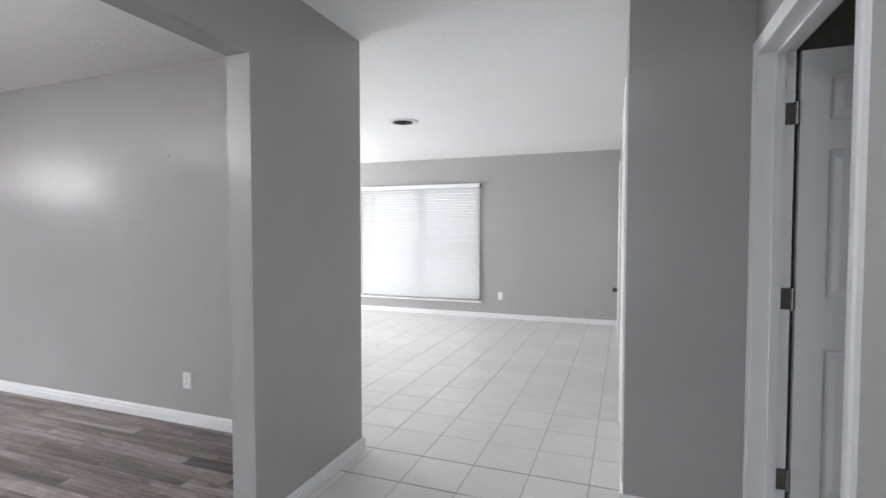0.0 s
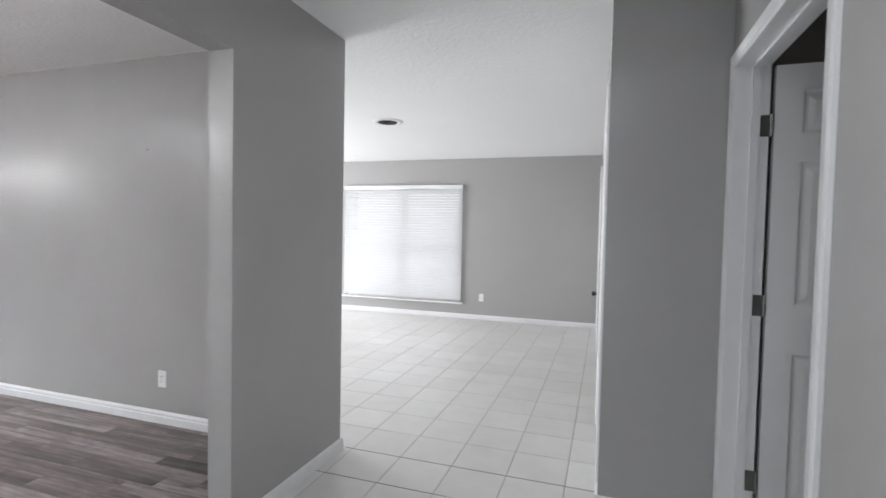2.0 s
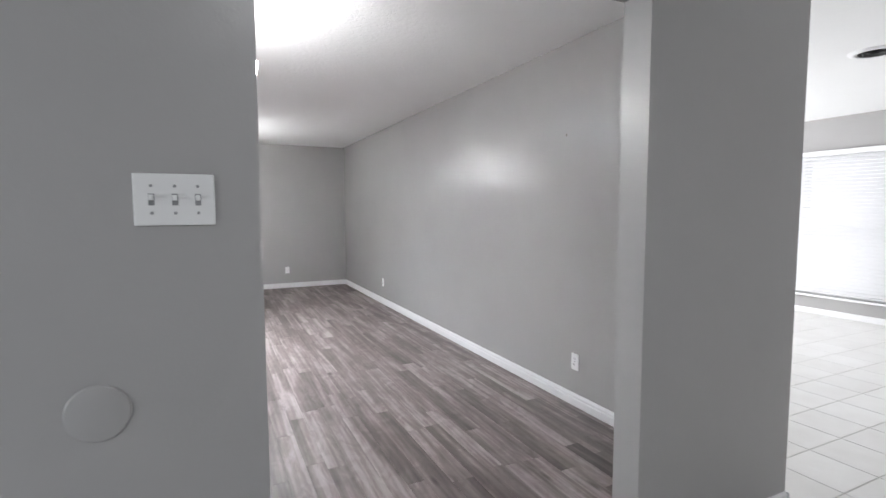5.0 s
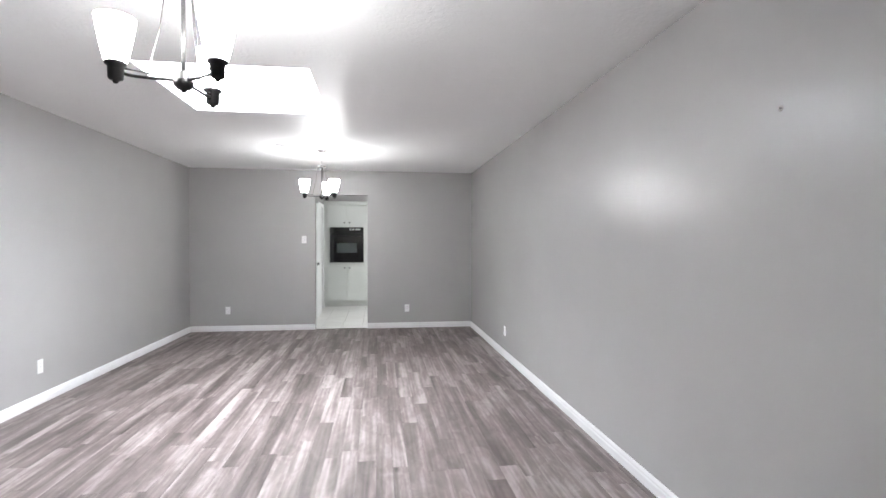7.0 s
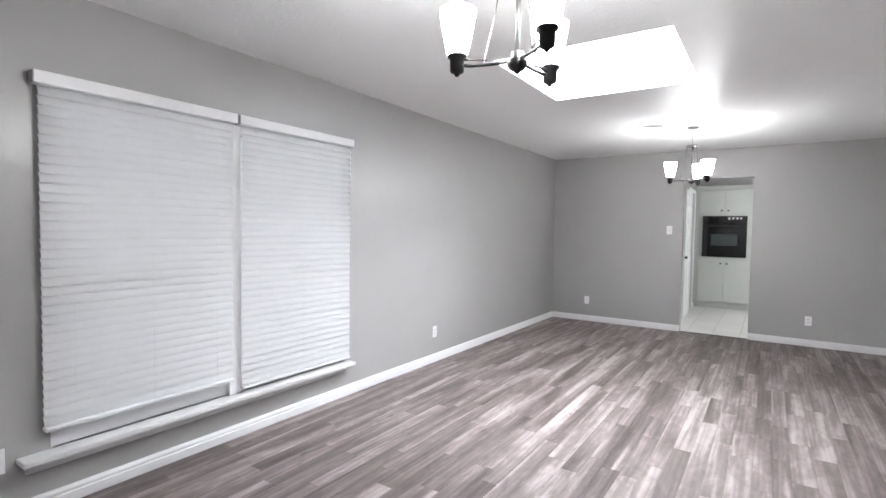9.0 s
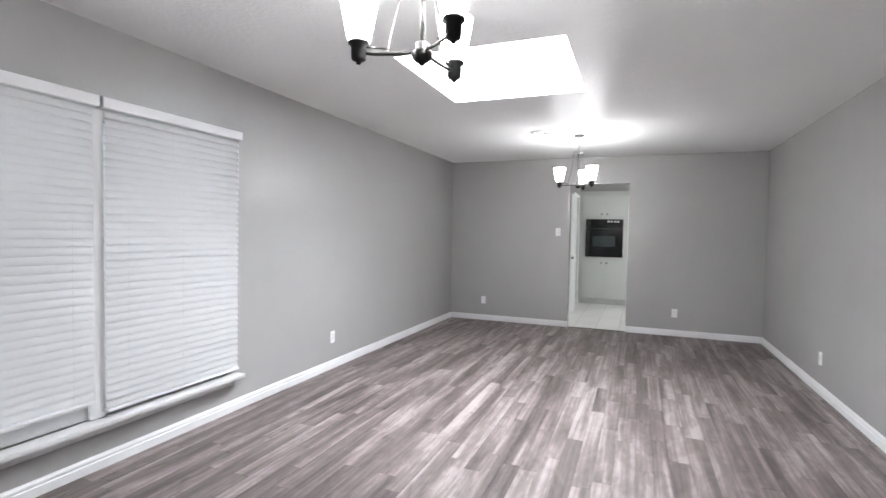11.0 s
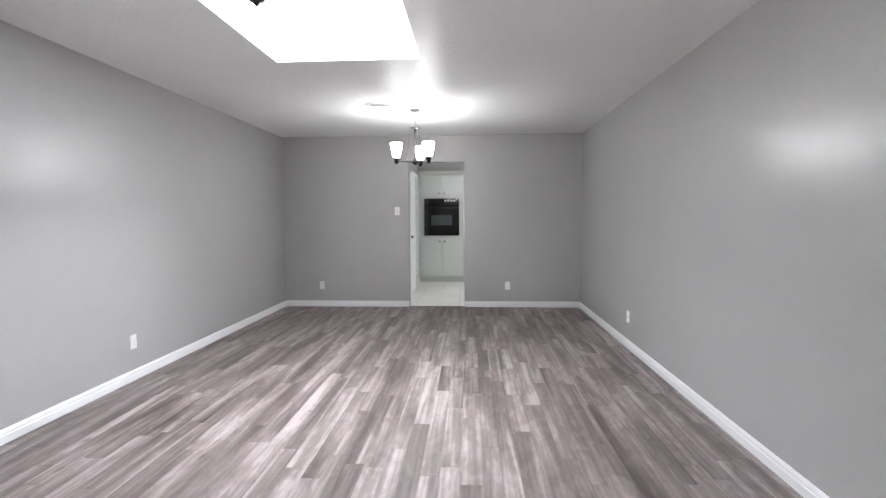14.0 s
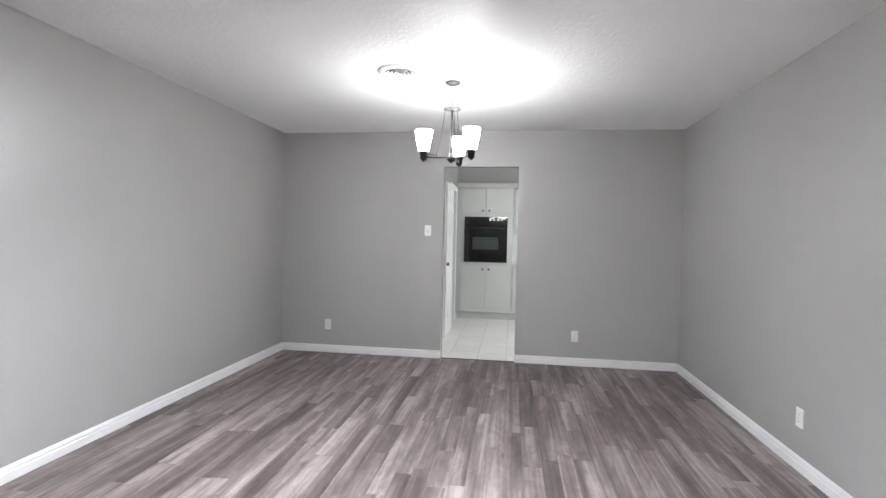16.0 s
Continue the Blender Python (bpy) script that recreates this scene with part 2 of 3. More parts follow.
# ---- mesh helpers ----
def link_mesh(name, bm, mats, smooth=False):
    me = bpy.data.meshes.new(name)
    bm.to_mesh(me)
    bm.free()
    for m in (mats if isinstance(mats, (list, tuple)) else [mats]):
        me.materials.append(m)
    if smooth:
        me.shade_smooth()
    return new(name, me)


def part(name, bm, mat, parent, label="", smooth=False):
    ob = link_mesh(name, bm, mat, smooth)
    ob.parent = parent
    if label:
        tagged(ob, label)
    return ob


def thing(name, label, category, m=None, group=""):
    ob = tagged(new(name), label, category, group)
    ob.empty_display_size = 0.05
    if m is not None:
        ob.matrix_basis = m
    return ob


def add_box(bm, x0, x1, y0, y1, z0, z1):
    m = Matrix.Translation(((x0 + x1) / 2, (y0 + y1) / 2, (z0 + z1) / 2)) @ Matrix.Diagonal((x1 - x0, y1 - y0, z1 - z0, 1))
    return bmesh.ops.create_cube(bm, size=1, matrix=m)["verts"]


def box(x0, x1, y0, y1, z0, z1, bevel=0.0, seg=2):
    bm = bmesh.new()
    add_box(bm, x0, x1, y0, y1, z0, z1)
    if bevel:
        bmesh.ops.bevel(bm, geom=bm.edges[:], offset=bevel, segments=seg, profile=0.5, affect="EDGES")
    return bm


def lathe(profile, n=32, axis="z", closed=False):
    """A body turned from (radius, height) points."""
    bm = bmesh.new()
    rings = []
    for r, z in profile:
        ring = []
        for i in range(n if r > 1e-5 else 1):
            a = 2 * math.pi * i / n
            c = (r * math.cos(a), r * math.sin(a), z)
            if axis == "x":
                c = (c[2], c[0], c[1])
            elif axis == "y":
                c = (c[0], c[2], c[1])
            ring.append(bm.verts.new(c))
        rings.append(ring)
    pairs = list(zip(rings, rings[1:])) + ([(rings[-1], rings[0])] if closed else [])
    for a, c in pairs:
        for i in range(n):
            j = (i + 1) % n
            if len(a) == 1 and len(c) == 1:
                continue
            if len(a) == 1:
                bm.faces.new([a[0], c[i], c[j]])
            elif len(c) == 1:
                bm.faces.new([a[i], a[j], c[0]])
            else:
                bm.faces.new([a[i], a[j], c[j], c[i]])
    bmesh.ops.recalc_face_normals(bm, faces=bm.faces[:])
    return bm


def tube(points, radius, n=10):
    """A round bar along points."""
    bm = bmesh.new()
    pts = [Vector(p) for p in points]
    rings = []
    for i, p in enumerate(pts):
        d = (pts[min(i + 1, len(pts) - 1)] - pts[max(i - 1, 0)]).normalized()
        q = d.to_track_quat("Z", "Y")
        rings.append([bm.verts.new(p + q @ Vector((radius * math.cos(2 * math.pi * k / n), radius * math.sin(2 * math.pi * k / n), 0))) for k in range(n)])
    for a, c in zip(rings, rings[1:]):
        for k in range(n):
            bm.faces.new([a[k], a[(k + 1) % n], c[(k + 1) % n], c[k]])
    bm.faces.new(rings[0][::-1])
    bm.faces.new(rings[-1])
    bmesh.ops.recalc_face_normals(bm, faces=bm.faces[:])
    return bm


def extrude_profile(profile, p0, p1, side):
    """A moulding from p0 to p1 on the floor plan: profile of (depth from the wall, height), depth towards side."""
    bm = bmesh.new()
    rows = []
    for p in (p0, p1):
        rows.append([bm.verts.new((p[0] + side[0] * d, p[1] + side[1] * d, z)) for d, z in profile])
    n = len(profile)
    for i in range(n):
        bm.faces.new([rows[0][i], rows[0][(i + 1) % n], rows[1][(i + 1) % n], rows[1][i]])
    bm.faces.new(rows[0][::-1])
    bm.faces.new(rows[1])
    bmesh.ops.recalc_face_normals(bm, faces=bm.faces[:])
    return bm


def pierced(axis, a0, a1, b0, b1, z0, z1, holes=()):
    """A wall along x or y from a0 to a1, from b0 to b1 thick, with openings (a, a, z, z) through it."""
    us = sorted({a0, a1, *[h[0] for h in holes], *[h[1] for h in holes]})
    zs = sorted({z0, z1, *[h[2] for h in holes], *[h[3] for h in holes]})
    us = [u for u in us if a0 <= u <= a1]
    zs = [z for z in zs if z0 <= z <= z1]
    solid = {}
    for i in range(len(us) - 1):
        for j in range(len(zs) - 1):
            u, z = (us[i] + us[i + 1]) / 2, (zs[j] + zs[j + 1]) / 2
            solid[i, j] = not any(h[0] < u < h[1] and h[2] < z < h[3] for h in holes)
    bm = bmesh.new()
    made = {}

    def v(i, k, j):
        if (i, k, j) not in made:
            b = (b0, b1)[k]
            made[i, k, j] = bm.verts.new({"x": (us[i], b, zs[j]), "y": (b, us[i], zs[j]), "flat": (us[i], zs[j], b)}[axis])
        return made[i, k, j]

    for (i, j), s in solid.items():
        if not s:
            continue
        bm.faces.new([v(i, 0, j), v(i + 1, 0, j), v(i + 1, 0, j + 1), v(i, 0, j + 1)])
        bm.faces.new([v(i, 1, j), v(i, 1, j + 1), v(i + 1, 1, j + 1), v(i + 1, 1, j)])
        if not solid.get((i - 1, j)):
            bm.faces.new([v(i, 0, j), v(i, 0, j + 1), v(i, 1, j + 1), v(i, 1, j)])
        if not solid.get((i + 1, j)):
            bm.faces.new([v(i + 1, 0, j), v(i + 1, 1, j), v(i + 1, 1, j + 1), v(i + 1, 0, j + 1)])
        if not solid.get((i, j - 1)):
            bm.faces.new([v(i, 0, j), v(i, 1, j), v(i + 1, 1, j), v(i + 1, 0, j)])
        if not solid.get((i, j + 1)):
            bm.faces.new([v(i, 0, j + 1), v(i + 1, 0, j + 1), v(i + 1, 1, j + 1), v(i, 1, j + 1)])
    bmesh.ops.recalc_face_normals(bm, faces=bm.faces[:])
    return bm


def structure(name, bm, mat, label, category="wall"):
    return tagged(link_mesh(name, bm, mat), label, category, kind="structure")


# ---- walls, ceiling, ground ----
structure("wall_left", pierced("y", -T, YB, XL - T, XL, -0.06, CEIL, [WIN_L]), PAINT, "grey satin-painted wall around a wide window")
structure("wall_right", pierced("y", 0, YB, XR, XS, -0.06, CEIL), PAINT, "long plain grey satin-painted wall")
structure("wall_opening", pierced("x", HX0, XS, -T, 0, -0.06, CEIL, [(OP0, OP1, -0.06, OPH)]), PAINT, "grey painted wall with a wide plain opening")
structure("wall_back", pierced("x", XL - T, KXR + T, YB, YB + T, -0.06, CEIL, [(KX0, KX1, -0.06, KH)]), PAINT, "grey painted wall with a plain doorway")
CL0, CL1, CLH = -1.06, -0.118, 2.05       # closet doorway
structure("wall_hall_door", pierced("x", HX0, XE + T, YD - T, YD, -0.06, CEIL, [(CL0, CL1, -0.06, CLH)]), PAINT, "grey painted hall wall with a doorway")
structure("wall_hall_end", pierced("y", YD, YE, XE, XE + T, -0.06, CEIL), PAINT, "narrow grey end wall of the hall")
_w = structure("wall_tile_side", pierced("x", 0, 4.95, -T, 0, -0.06, CEIL), PAINT, "grey wall of the tiled room, almost edge-on")
_w.matrix_basis = pose(XE + T, YE - 0.003, 0, 0, 0, 1.08)
structure("wall_tile_window", pierced("y", YE - 0.2, TY1, TX1, TX1 + T, -0.06, CEIL, [WIN_T]), PAINT, "grey painted wall with a wide window")
structure("wall_tile_patio", pierced("x", XS, TX1 + T, TY1, TY1 + T, -0.06, CEIL, [(1.2, 3.4, 0.0, 2.05)]), PAINT, "grey painted wall with a patio opening")
# Unseen wall; its unglazed opening is added to let the fill lamp in.
structure("wall_hall_other_end", pierced("y", YD - T, -T, HX0 - T, HX0, -0.06, CEIL, [(-1.5, -0.7, 0.3, 1.9)]), PAINT, "grey painted wall with an added opening, out of view")
structure("wall_kitchen_left", pierced("y", YB + T, KY1, KXL - T, KXL, -0.06, CEIL, [(9.22, 9.93, -0.06, 2.03)]), PAINT, "grey painted kitchen wall with a doorway")
# Grey wall given the white trim colour so it reads as more brightly lit.
structure("wall_kitchen_far", pierced("x", KXL - T, KXR + T, KY1, KY1 + T, -0.06, CEIL), WHITE, "kitchen wall coloured white in place of stronger light on grey paint")
structure("wall_pantry_back", pierced("y", 9.0, 10.2, KXL - 0.9, KXL - 0.8, -0.06, CEIL), PAINT, "grey pantry wall")
for _y in (9.0, 10.1):
    structure("wall_pantry_side", pierced("x", KXL - 0.8, KXL - T, _y, _y + 0.1, -0.06, CEIL), PAINT, "grey pantry wall")
# Unseen wall; the opening is added for the kitchen's fill lamp.
structure("wall_kitchen_right", pierced("y", YB + T, KY1, KXR, KXR + T, -0.06, CEIL, [(8.1, 9.7, 1.1, 2.1)]), PAINT, "grey painted kitchen wall with an added opening, out of view")
structure("wall_closet_far", pierced("x", CL0 - 0.35, XE + 0.4, -3.5 - T, -3.5, -0.06, CEIL), WARMGREY, "darker grey-brown closet wall")
structure("wall_closet_side", pierced("y", -3.5, YD - T, CL0 - 0.45, CL0 - 0.35, -0.06, CEIL), WARMGREY, "darker grey-brown closet wall")
structure("wall_closet_other_side", pierced("y", -3.5, YD - T, XE + 0.3, XE + 0.4, -0.06, CEIL), WARMGREY, "darker grey-brown closet wall")
structure("ceiling", pierced("flat", XL - T, TX1 + T, CEIL, CEIL + 0.05, -3.6, KY1 + T, [SKY]), CEILP, "white ceiling with a knocked-down plaster texture", "ceiling")
structure("ground", box(-60, 60, -60, 60, -0.62, -0.6), GROUNDM, "grassy ground outside the house", "ground")
structure("slab", box(XL - T, TX1 + T, -3.7, KY1 + T, -0.3, -0.012 + Z0), SUBFLOOR, "dark floor slab under the boards", "floor")

# skylight shaft and its acrylic lid
sl = thing("skylight", "square white skylight with a deep light shaft", "skylight", pose((SKY[0] + SKY[1]) / 2, (SKY[2] + SKY[3]) / 2, CEIL))
_hx, _hy = (SKY[1] - SKY[0]) / 2, (SKY[3] - SKY[2]) / 2
for x0, x1, y0, y1 in ((-_hx - 0.02, -_hx, -_hy, _hy), (_hx, _hx + 0.02, -_hy, _hy), (-_hx - 0.02, _hx + 0.02, -_hy - 0.02, -_hy), (-_hx - 0.02, _hx + 0.02, _hy, _hy + 0.02)):
    part("shaft_side", box(x0, x1, y0, y1, 0.05, SHAFT), WHITE, sl)
part("lid", box(-_hx - 0.02, _hx + 0.02, -_hy - 0.02, _hy + 0.02, SHAFT, SHAFT + 0.01), ACRYLIC, sl, "milky acrylic lid")

# ---- baseboards ----
BASE = [(0, 0), (0.015, 0), (0.015, 0.048), (0.0095, 0.053), (0.0095, 0.056), (0.012, 0.06), (0.011, 0.07), (0.005, 0.079), (0.004, 0.084), (0, 0.084)]


def baseboard(p0, p1, side, label="white painted baseboard with a rounded top"):
    ob = structure("baseboard", extrude_profile(BASE, p0, p1, side), WHITE, label, "baseboard")
    ob.location.z = Z0 + 0.001
    return ob


B = 0.015
baseboard((XL, 0), (XL, YB), (1, 0))
baseboard((XR, 0), (XR, YB), (-1, 0))
baseboard((XL + B, YB), (KX0, YB), (0, -1))
baseboard((KX1, YB), (XR - B, YB), (0, -1))
baseboard((OP1, 0), (XR - B, 0), (0, 1))
baseboard((XL + B, 0), (OP0, 0), (0, 1))
baseboard((OP1, -T - B), (OP1, B), (-1, 0)).scale.z = 0.8
baseboard((OP0, -T - B), (OP0, B), (1, 0)).scale.z = 0.8
baseboard((OP1, -T), (XS, -T), (0, -1)).scale.z = 0.8
baseboard((HX0, -T), (OP0, -T), (0, -1)).scale.z = 0.8
baseboard((XS, -T - B), (XS, TY1), (1, 0)).scale.z = 0.8
baseboard((XE, YD + 0.001), (XE, YE + B), (-1, 0)).scale.z = 0.8
baseboard((XE, YE), (XE + T, YE), (0, 1)).scale.z = 0.8
baseboard((HX0, YD), (CL0 - 0.072, YD), (0, 1)).scale.z = 0.8
baseboard((TX1, YE - 0.1), (TX1, TY1), (-1, 0)).scale.z = 0.85
baseboard((KXL, YB + T), (KXL, 9.15), (1, 0))
baseboard((KXL, 10.02), (KXL, KYC + 0.08), (1, 0))


# ---- doors and casings ----
def casing(parent, along, u0, u1, top, at, out, width=0.062):
    """Door casing around an opening from u0 to u1 along x or y, on the wall face at 'at', standing out by out."""
    prof = [(0, 0), (0, out * 0.55), (width * 0.25, out * 0.6), (width * 0.35, out * 0.85), (width * 0.8, out), (width, out * 0.75), (width, 0)]

    def strip(name, a, c, outward):
        bm = bmesh.new()
        rows = []
        for (pu, pz, du, dz) in (a, c):
            row = []
            for w, o in prof:
                u, z = pu + outward[0] * w + du * w, pz + outward[1] * w + dz * w
                row.append(bm.verts.new((u, at + o, z) if along == "x" else (at + o, u, z)))
            rows.append(row)
        n = len(prof)
        for i in range(n):
            bm.faces.new([rows[0][i], rows[0][(i + 1) % n], rows[1][(i + 1) % n], rows[1][i]])
        bm.faces.new(rows[0][::-1])
        bm.faces.new(rows[1])
        bmesh.ops.recalc_face_normals(bm, faces=bm.faces[:])
        return part(name, bm, WHITE, parent)

    strip("casing_side", (u0, Z0, 0, 0), (u0, top, 0, 1), (-1, 0))
    strip("casing_side", (u1, Z0, 0, 0), (u1, top, 0, 1), (1, 0))
    strip("casing_head", (u0, top, -1, 0), (u1, top, 1, 0), (0, 1))


def panel_door(width, height, thick=0.035):
    """A six-panel slab: x 0..width, front face at y 0, back at y thick, moulded panels on both faces."""
    bm = bmesh.new()
    stile, mid = 0.10, 0.10
    pw = (width - 2 * stile - mid) / 2
    rows = [(0.215, 0.845), (1.05, 1.655), (1.77, 1.95)]
    holes = []
    for z0, z1 in rows:
        for x0 in (stile, stile + pw + mid):
            holes.append((x0, x0 + pw, z0, z1))
    frame_bm = pierced("x", 0, width, 0, thick, 0, height, holes)
    me = bpy.data.meshes.new("tmp")
    frame_bm.to_mesh(me)
    frame_bm.free()
    bm.from_mesh(me)
    bpy.data.meshes.remove(me)
    panels = []
    for x0, x1, z0, z1 in holes:
        pb = bmesh.new()
        for y_out, y_in, s in ((0.004, 0.011, 1), (thick - 0.004, thick - 0.011, -1)):
            steps = [(0.0, y_out), (0.012, y_in), (0.022, y_in), (0.045, y_out + 0.001 * s)]
            prev = None
            for inset, y in steps:
                ring = [pb.verts.new(c) for c in ((x0 + inset, y, z0 + inset), (x1 - inset, y, z0 + inset), (x1 - inset, y, z1 - inset), (x0 + inset, y, z1 - inset))]
                if prev:
                    for i in range(4):
                        pb.faces.new([prev[i], prev[(i + 1) % 4], ring[(i + 1) % 4], ring[i]])
                prev = ring
            pb.faces.new(prev)
        panels.append(pb)
    return bm, panels


# closet door, swung open into the closet
cd = thing("closet_door", "white six-panel closet door standing open, nickel hinges", "door")
cd.matrix_basis = pose(CL1 - 0.002, YD - T - 0.02, -0.015, 0, 0, -91.5)
_bm, _panels = panel_door(0.83, 2.058)
part("slab", _bm, DOORP, cd)
for pb in _panels:
    part("panel", pb, DOORP, cd)
part("door_knob", lathe([(0, -0.055), (0.018, -0.053), (0.026, -0.042), (0.024, -0.03), (0.011, -0.022), (0.011, -0.008), (0.03, -0.006), (0.03, 0)], 20, "y"), BLACKM, cd, "black round knob", True).location = (0.77, 0, 0.96)
fr = tagged(new("door_1"), "white door frame with moulded casing and stop", "door frame", kind="structure")
casing(fr, "x", CL0, CL1, CLH, YD, 0.017)
part("jamb_side", box(CL1 - 0.001, CL1 + 0.018, YD - T - 0.001, YD + 0.002, Z0, CLH), WHITE, fr)
part("jamb_side", box(CL0 - 0.018, CL0 + 0.001, YD - T - 0.001, YD + 0.002, Z0, CLH), WHITE, fr)
part("jamb_head", box(CL0, CL1, YD - T - 0.001, YD + 0.002, CLH - 0.001, CLH + 0.018), WHITE, fr)
part("stop", box(CL1 - 0.012, CL1 - 0.001, YD - T + 0.036, YD - T + 0.07, Z0, CLH - 0.013), WHITE, fr)
part("stop", box(CL0 + 0.001, CL0 + 0.012, YD - T + 0.036, YD - T + 0.07, Z0, CLH - 0.013), WHITE, fr)
part("stop_head", box(CL0, CL1, YD - T + 0.036, YD - T + 0.07, CLH - 0.013, CLH - 0.001), WHITE, fr)
for z in (0.265, 1.03, 1.793):
    h = part("hinge", box(CL1 - 0.004, CL1 - 0.0012, YD - T - 0.012, YD - T + 0.032, z - 0.045, z + 0.045, 0.001, 1), NICKEL, fr, "satin nickel butt hinge")
    k = part("hinge_pin", lathe([(0, -0.048), (0.0065, -0.046), (0.0065, 0.046), (0, 0.048)], 12), NICKEL, h)
    k.location = (CL1 - 0.008, YD - T - 0.008, z)

# white doors on the tiled room's side wall
_side = pose(XE + T, YE - 0.003, 0, 0, 0, 1.08)
fr = tagged(new("door_2"), "white closed door in white casing", "door", kind="structure")
fr.matrix_basis = _side
casing(fr, "x", 0.16, 0.98, 2.04, 0, 0.016)
part("leaf", box(0.162, 0.978, 0.001, 0.006, Z0 + 0.01, 2.038), DOORP, fr)
fr = tagged(new("door_3"), "white closed door with a black knob", "door", kind="structure")
fr.matrix_basis = _side
casing(fr, "x", 3.35, 4.2, 2.04, 0, 0.016)
part("leaf", box(3.352, 4.198, 0.001, 0.006, Z0 + 0.01, 2.038), DOORP, fr)
_k = part("door_knob", lathe([(0, 0.075), (0.02, 0.073), (0.03, 0.06), (0.028, 0.045), (0.012, 0.035), (0.012, 0.012), (0.032, 0.009), (0.032, 0.006)], 20, "y"), BLACKM, fr, "black round door knob", True)
_k.location = (3.42, 0, 0.62)

# doorway in the kitchen's side wall, its door folded back along the wall
fr = tagged(new("door_4"), "white moulded casing of the pantry doorway", "door frame", kind="structure")
casing(fr, "y", 9.22, 9.93, 2.03, KXL, 0.017)
for a, c in ((9.219, 9.223), (9.927, 9.931)):
    part("jamb_side", box(KXL - T + 0.001, KXL + 0.001, a, c, Z0, 2.03), WHITE, fr)
kd = thing("pantry_door", "white six-panel door folded open against the kitchen wall", "door")
kd.matrix_basis = pose(KXL + 0.024, 9.17, -0.015, 0, 0, -89.7)
_bm, _panels = panel_door(0.72, 2.03)
part("slab", _bm, DOORP, kd)
for pb in _panels:
    part("panel", pb, DOORP, kd)
for y, k in ((0.0, 1), (0.035, -0.62)):
    part("door_knob", lathe([(0, -0.055 * k), (0.018, -0.053 * k), (0.026, -0.042 * k), (0.024, -0.03 * k), (0.011, -0.022 * k), (0.011, -0.008 * k), (0.03, -0.006 * k), (0.03, 0)], 20, "y"), BLACKM, kd, "black round knob", True).location = (0.66, y, 0.96)
for z in (0.25, 1.02, 1.8):
    part("hinge", lathe([(0, -0.048), (0.0065, -0.046), (0.0065, 0.046), (0, 0.048)], 12), NICKEL, kd, "satin nickel hinge").location = (-0.008, 0.03, z)


# ---- windows and blinds ----
def window(name, along_sign, wall_x, win, mullion):
    """A two-light window in a wall along y; the room lies towards along_sign in x."""
    s = along_sign
    y0, y1, z0, z1 = win
    ob = tagged(new(name), "white framed two-light window behind blinds", "window", kind="structure")
    xo = wall_x - s * 0.045

    def bar(nm, ya, yb, za, zb, d=0.03):
        part(nm, box(xo - d, xo + d, ya, yb, za, zb, 0.004, 1), WHITE, ob)

    bar("window_frame", y0, y1, z0, z0 + 0.11)
    bar("window_frame", y0, y1, z1 - 0.05, z1)
    bar("window_frame", y0, y0 + 0.05, z0 + 0.11, z1 - 0.05)
    bar("window_frame", y1 - 0.05, y1, z0 + 0.11, z1 - 0.05)
    bar("mullion", mullion - 0.035, mullion + 0.035, z0 + 0.11, z1 - 0.05, 0.042)
    zm = (z0 + z1) / 2 - 0.05
    for a, c in ((y0 + 0.05, mullion - 0.035), (mullion + 0.035, y1 - 0.05)):
        bar("sash_rail", a, c, zm - 0.02, zm + 0.02, 0.02)
        for za, zb in ((z0 + 0.11, zm - 0.02), (zm + 0.02, z1 - 0.05)):
            p = part("pane", box(xo - 0.003, xo + 0.003, a, c, za, zb), GLASS, ob)
            p.visible_shadow = False
    return ob


def sill(name_parent, wall_x, s, y0, y1, z, deep=0.095, apron=True):
    x0, x1 = sorted((wall_x - s * 0.05, wall_x + s * deep))
    part("window_sill", box(x0, x1, y0, y1, z - 0.028, z, 0.006, 2), WHITE, name_parent, "white painted stool with a rounded front")
    if not apron:
        return
    x0, x1 = sorted((wall_x + s * 0.001, wall_x + s * 0.018))
    part("apron", box(x0, x1, y0 + 0.03, y1 - 0.03, z - 0.085, z - 0.028, 0.003, 1), WHITE, name_parent)


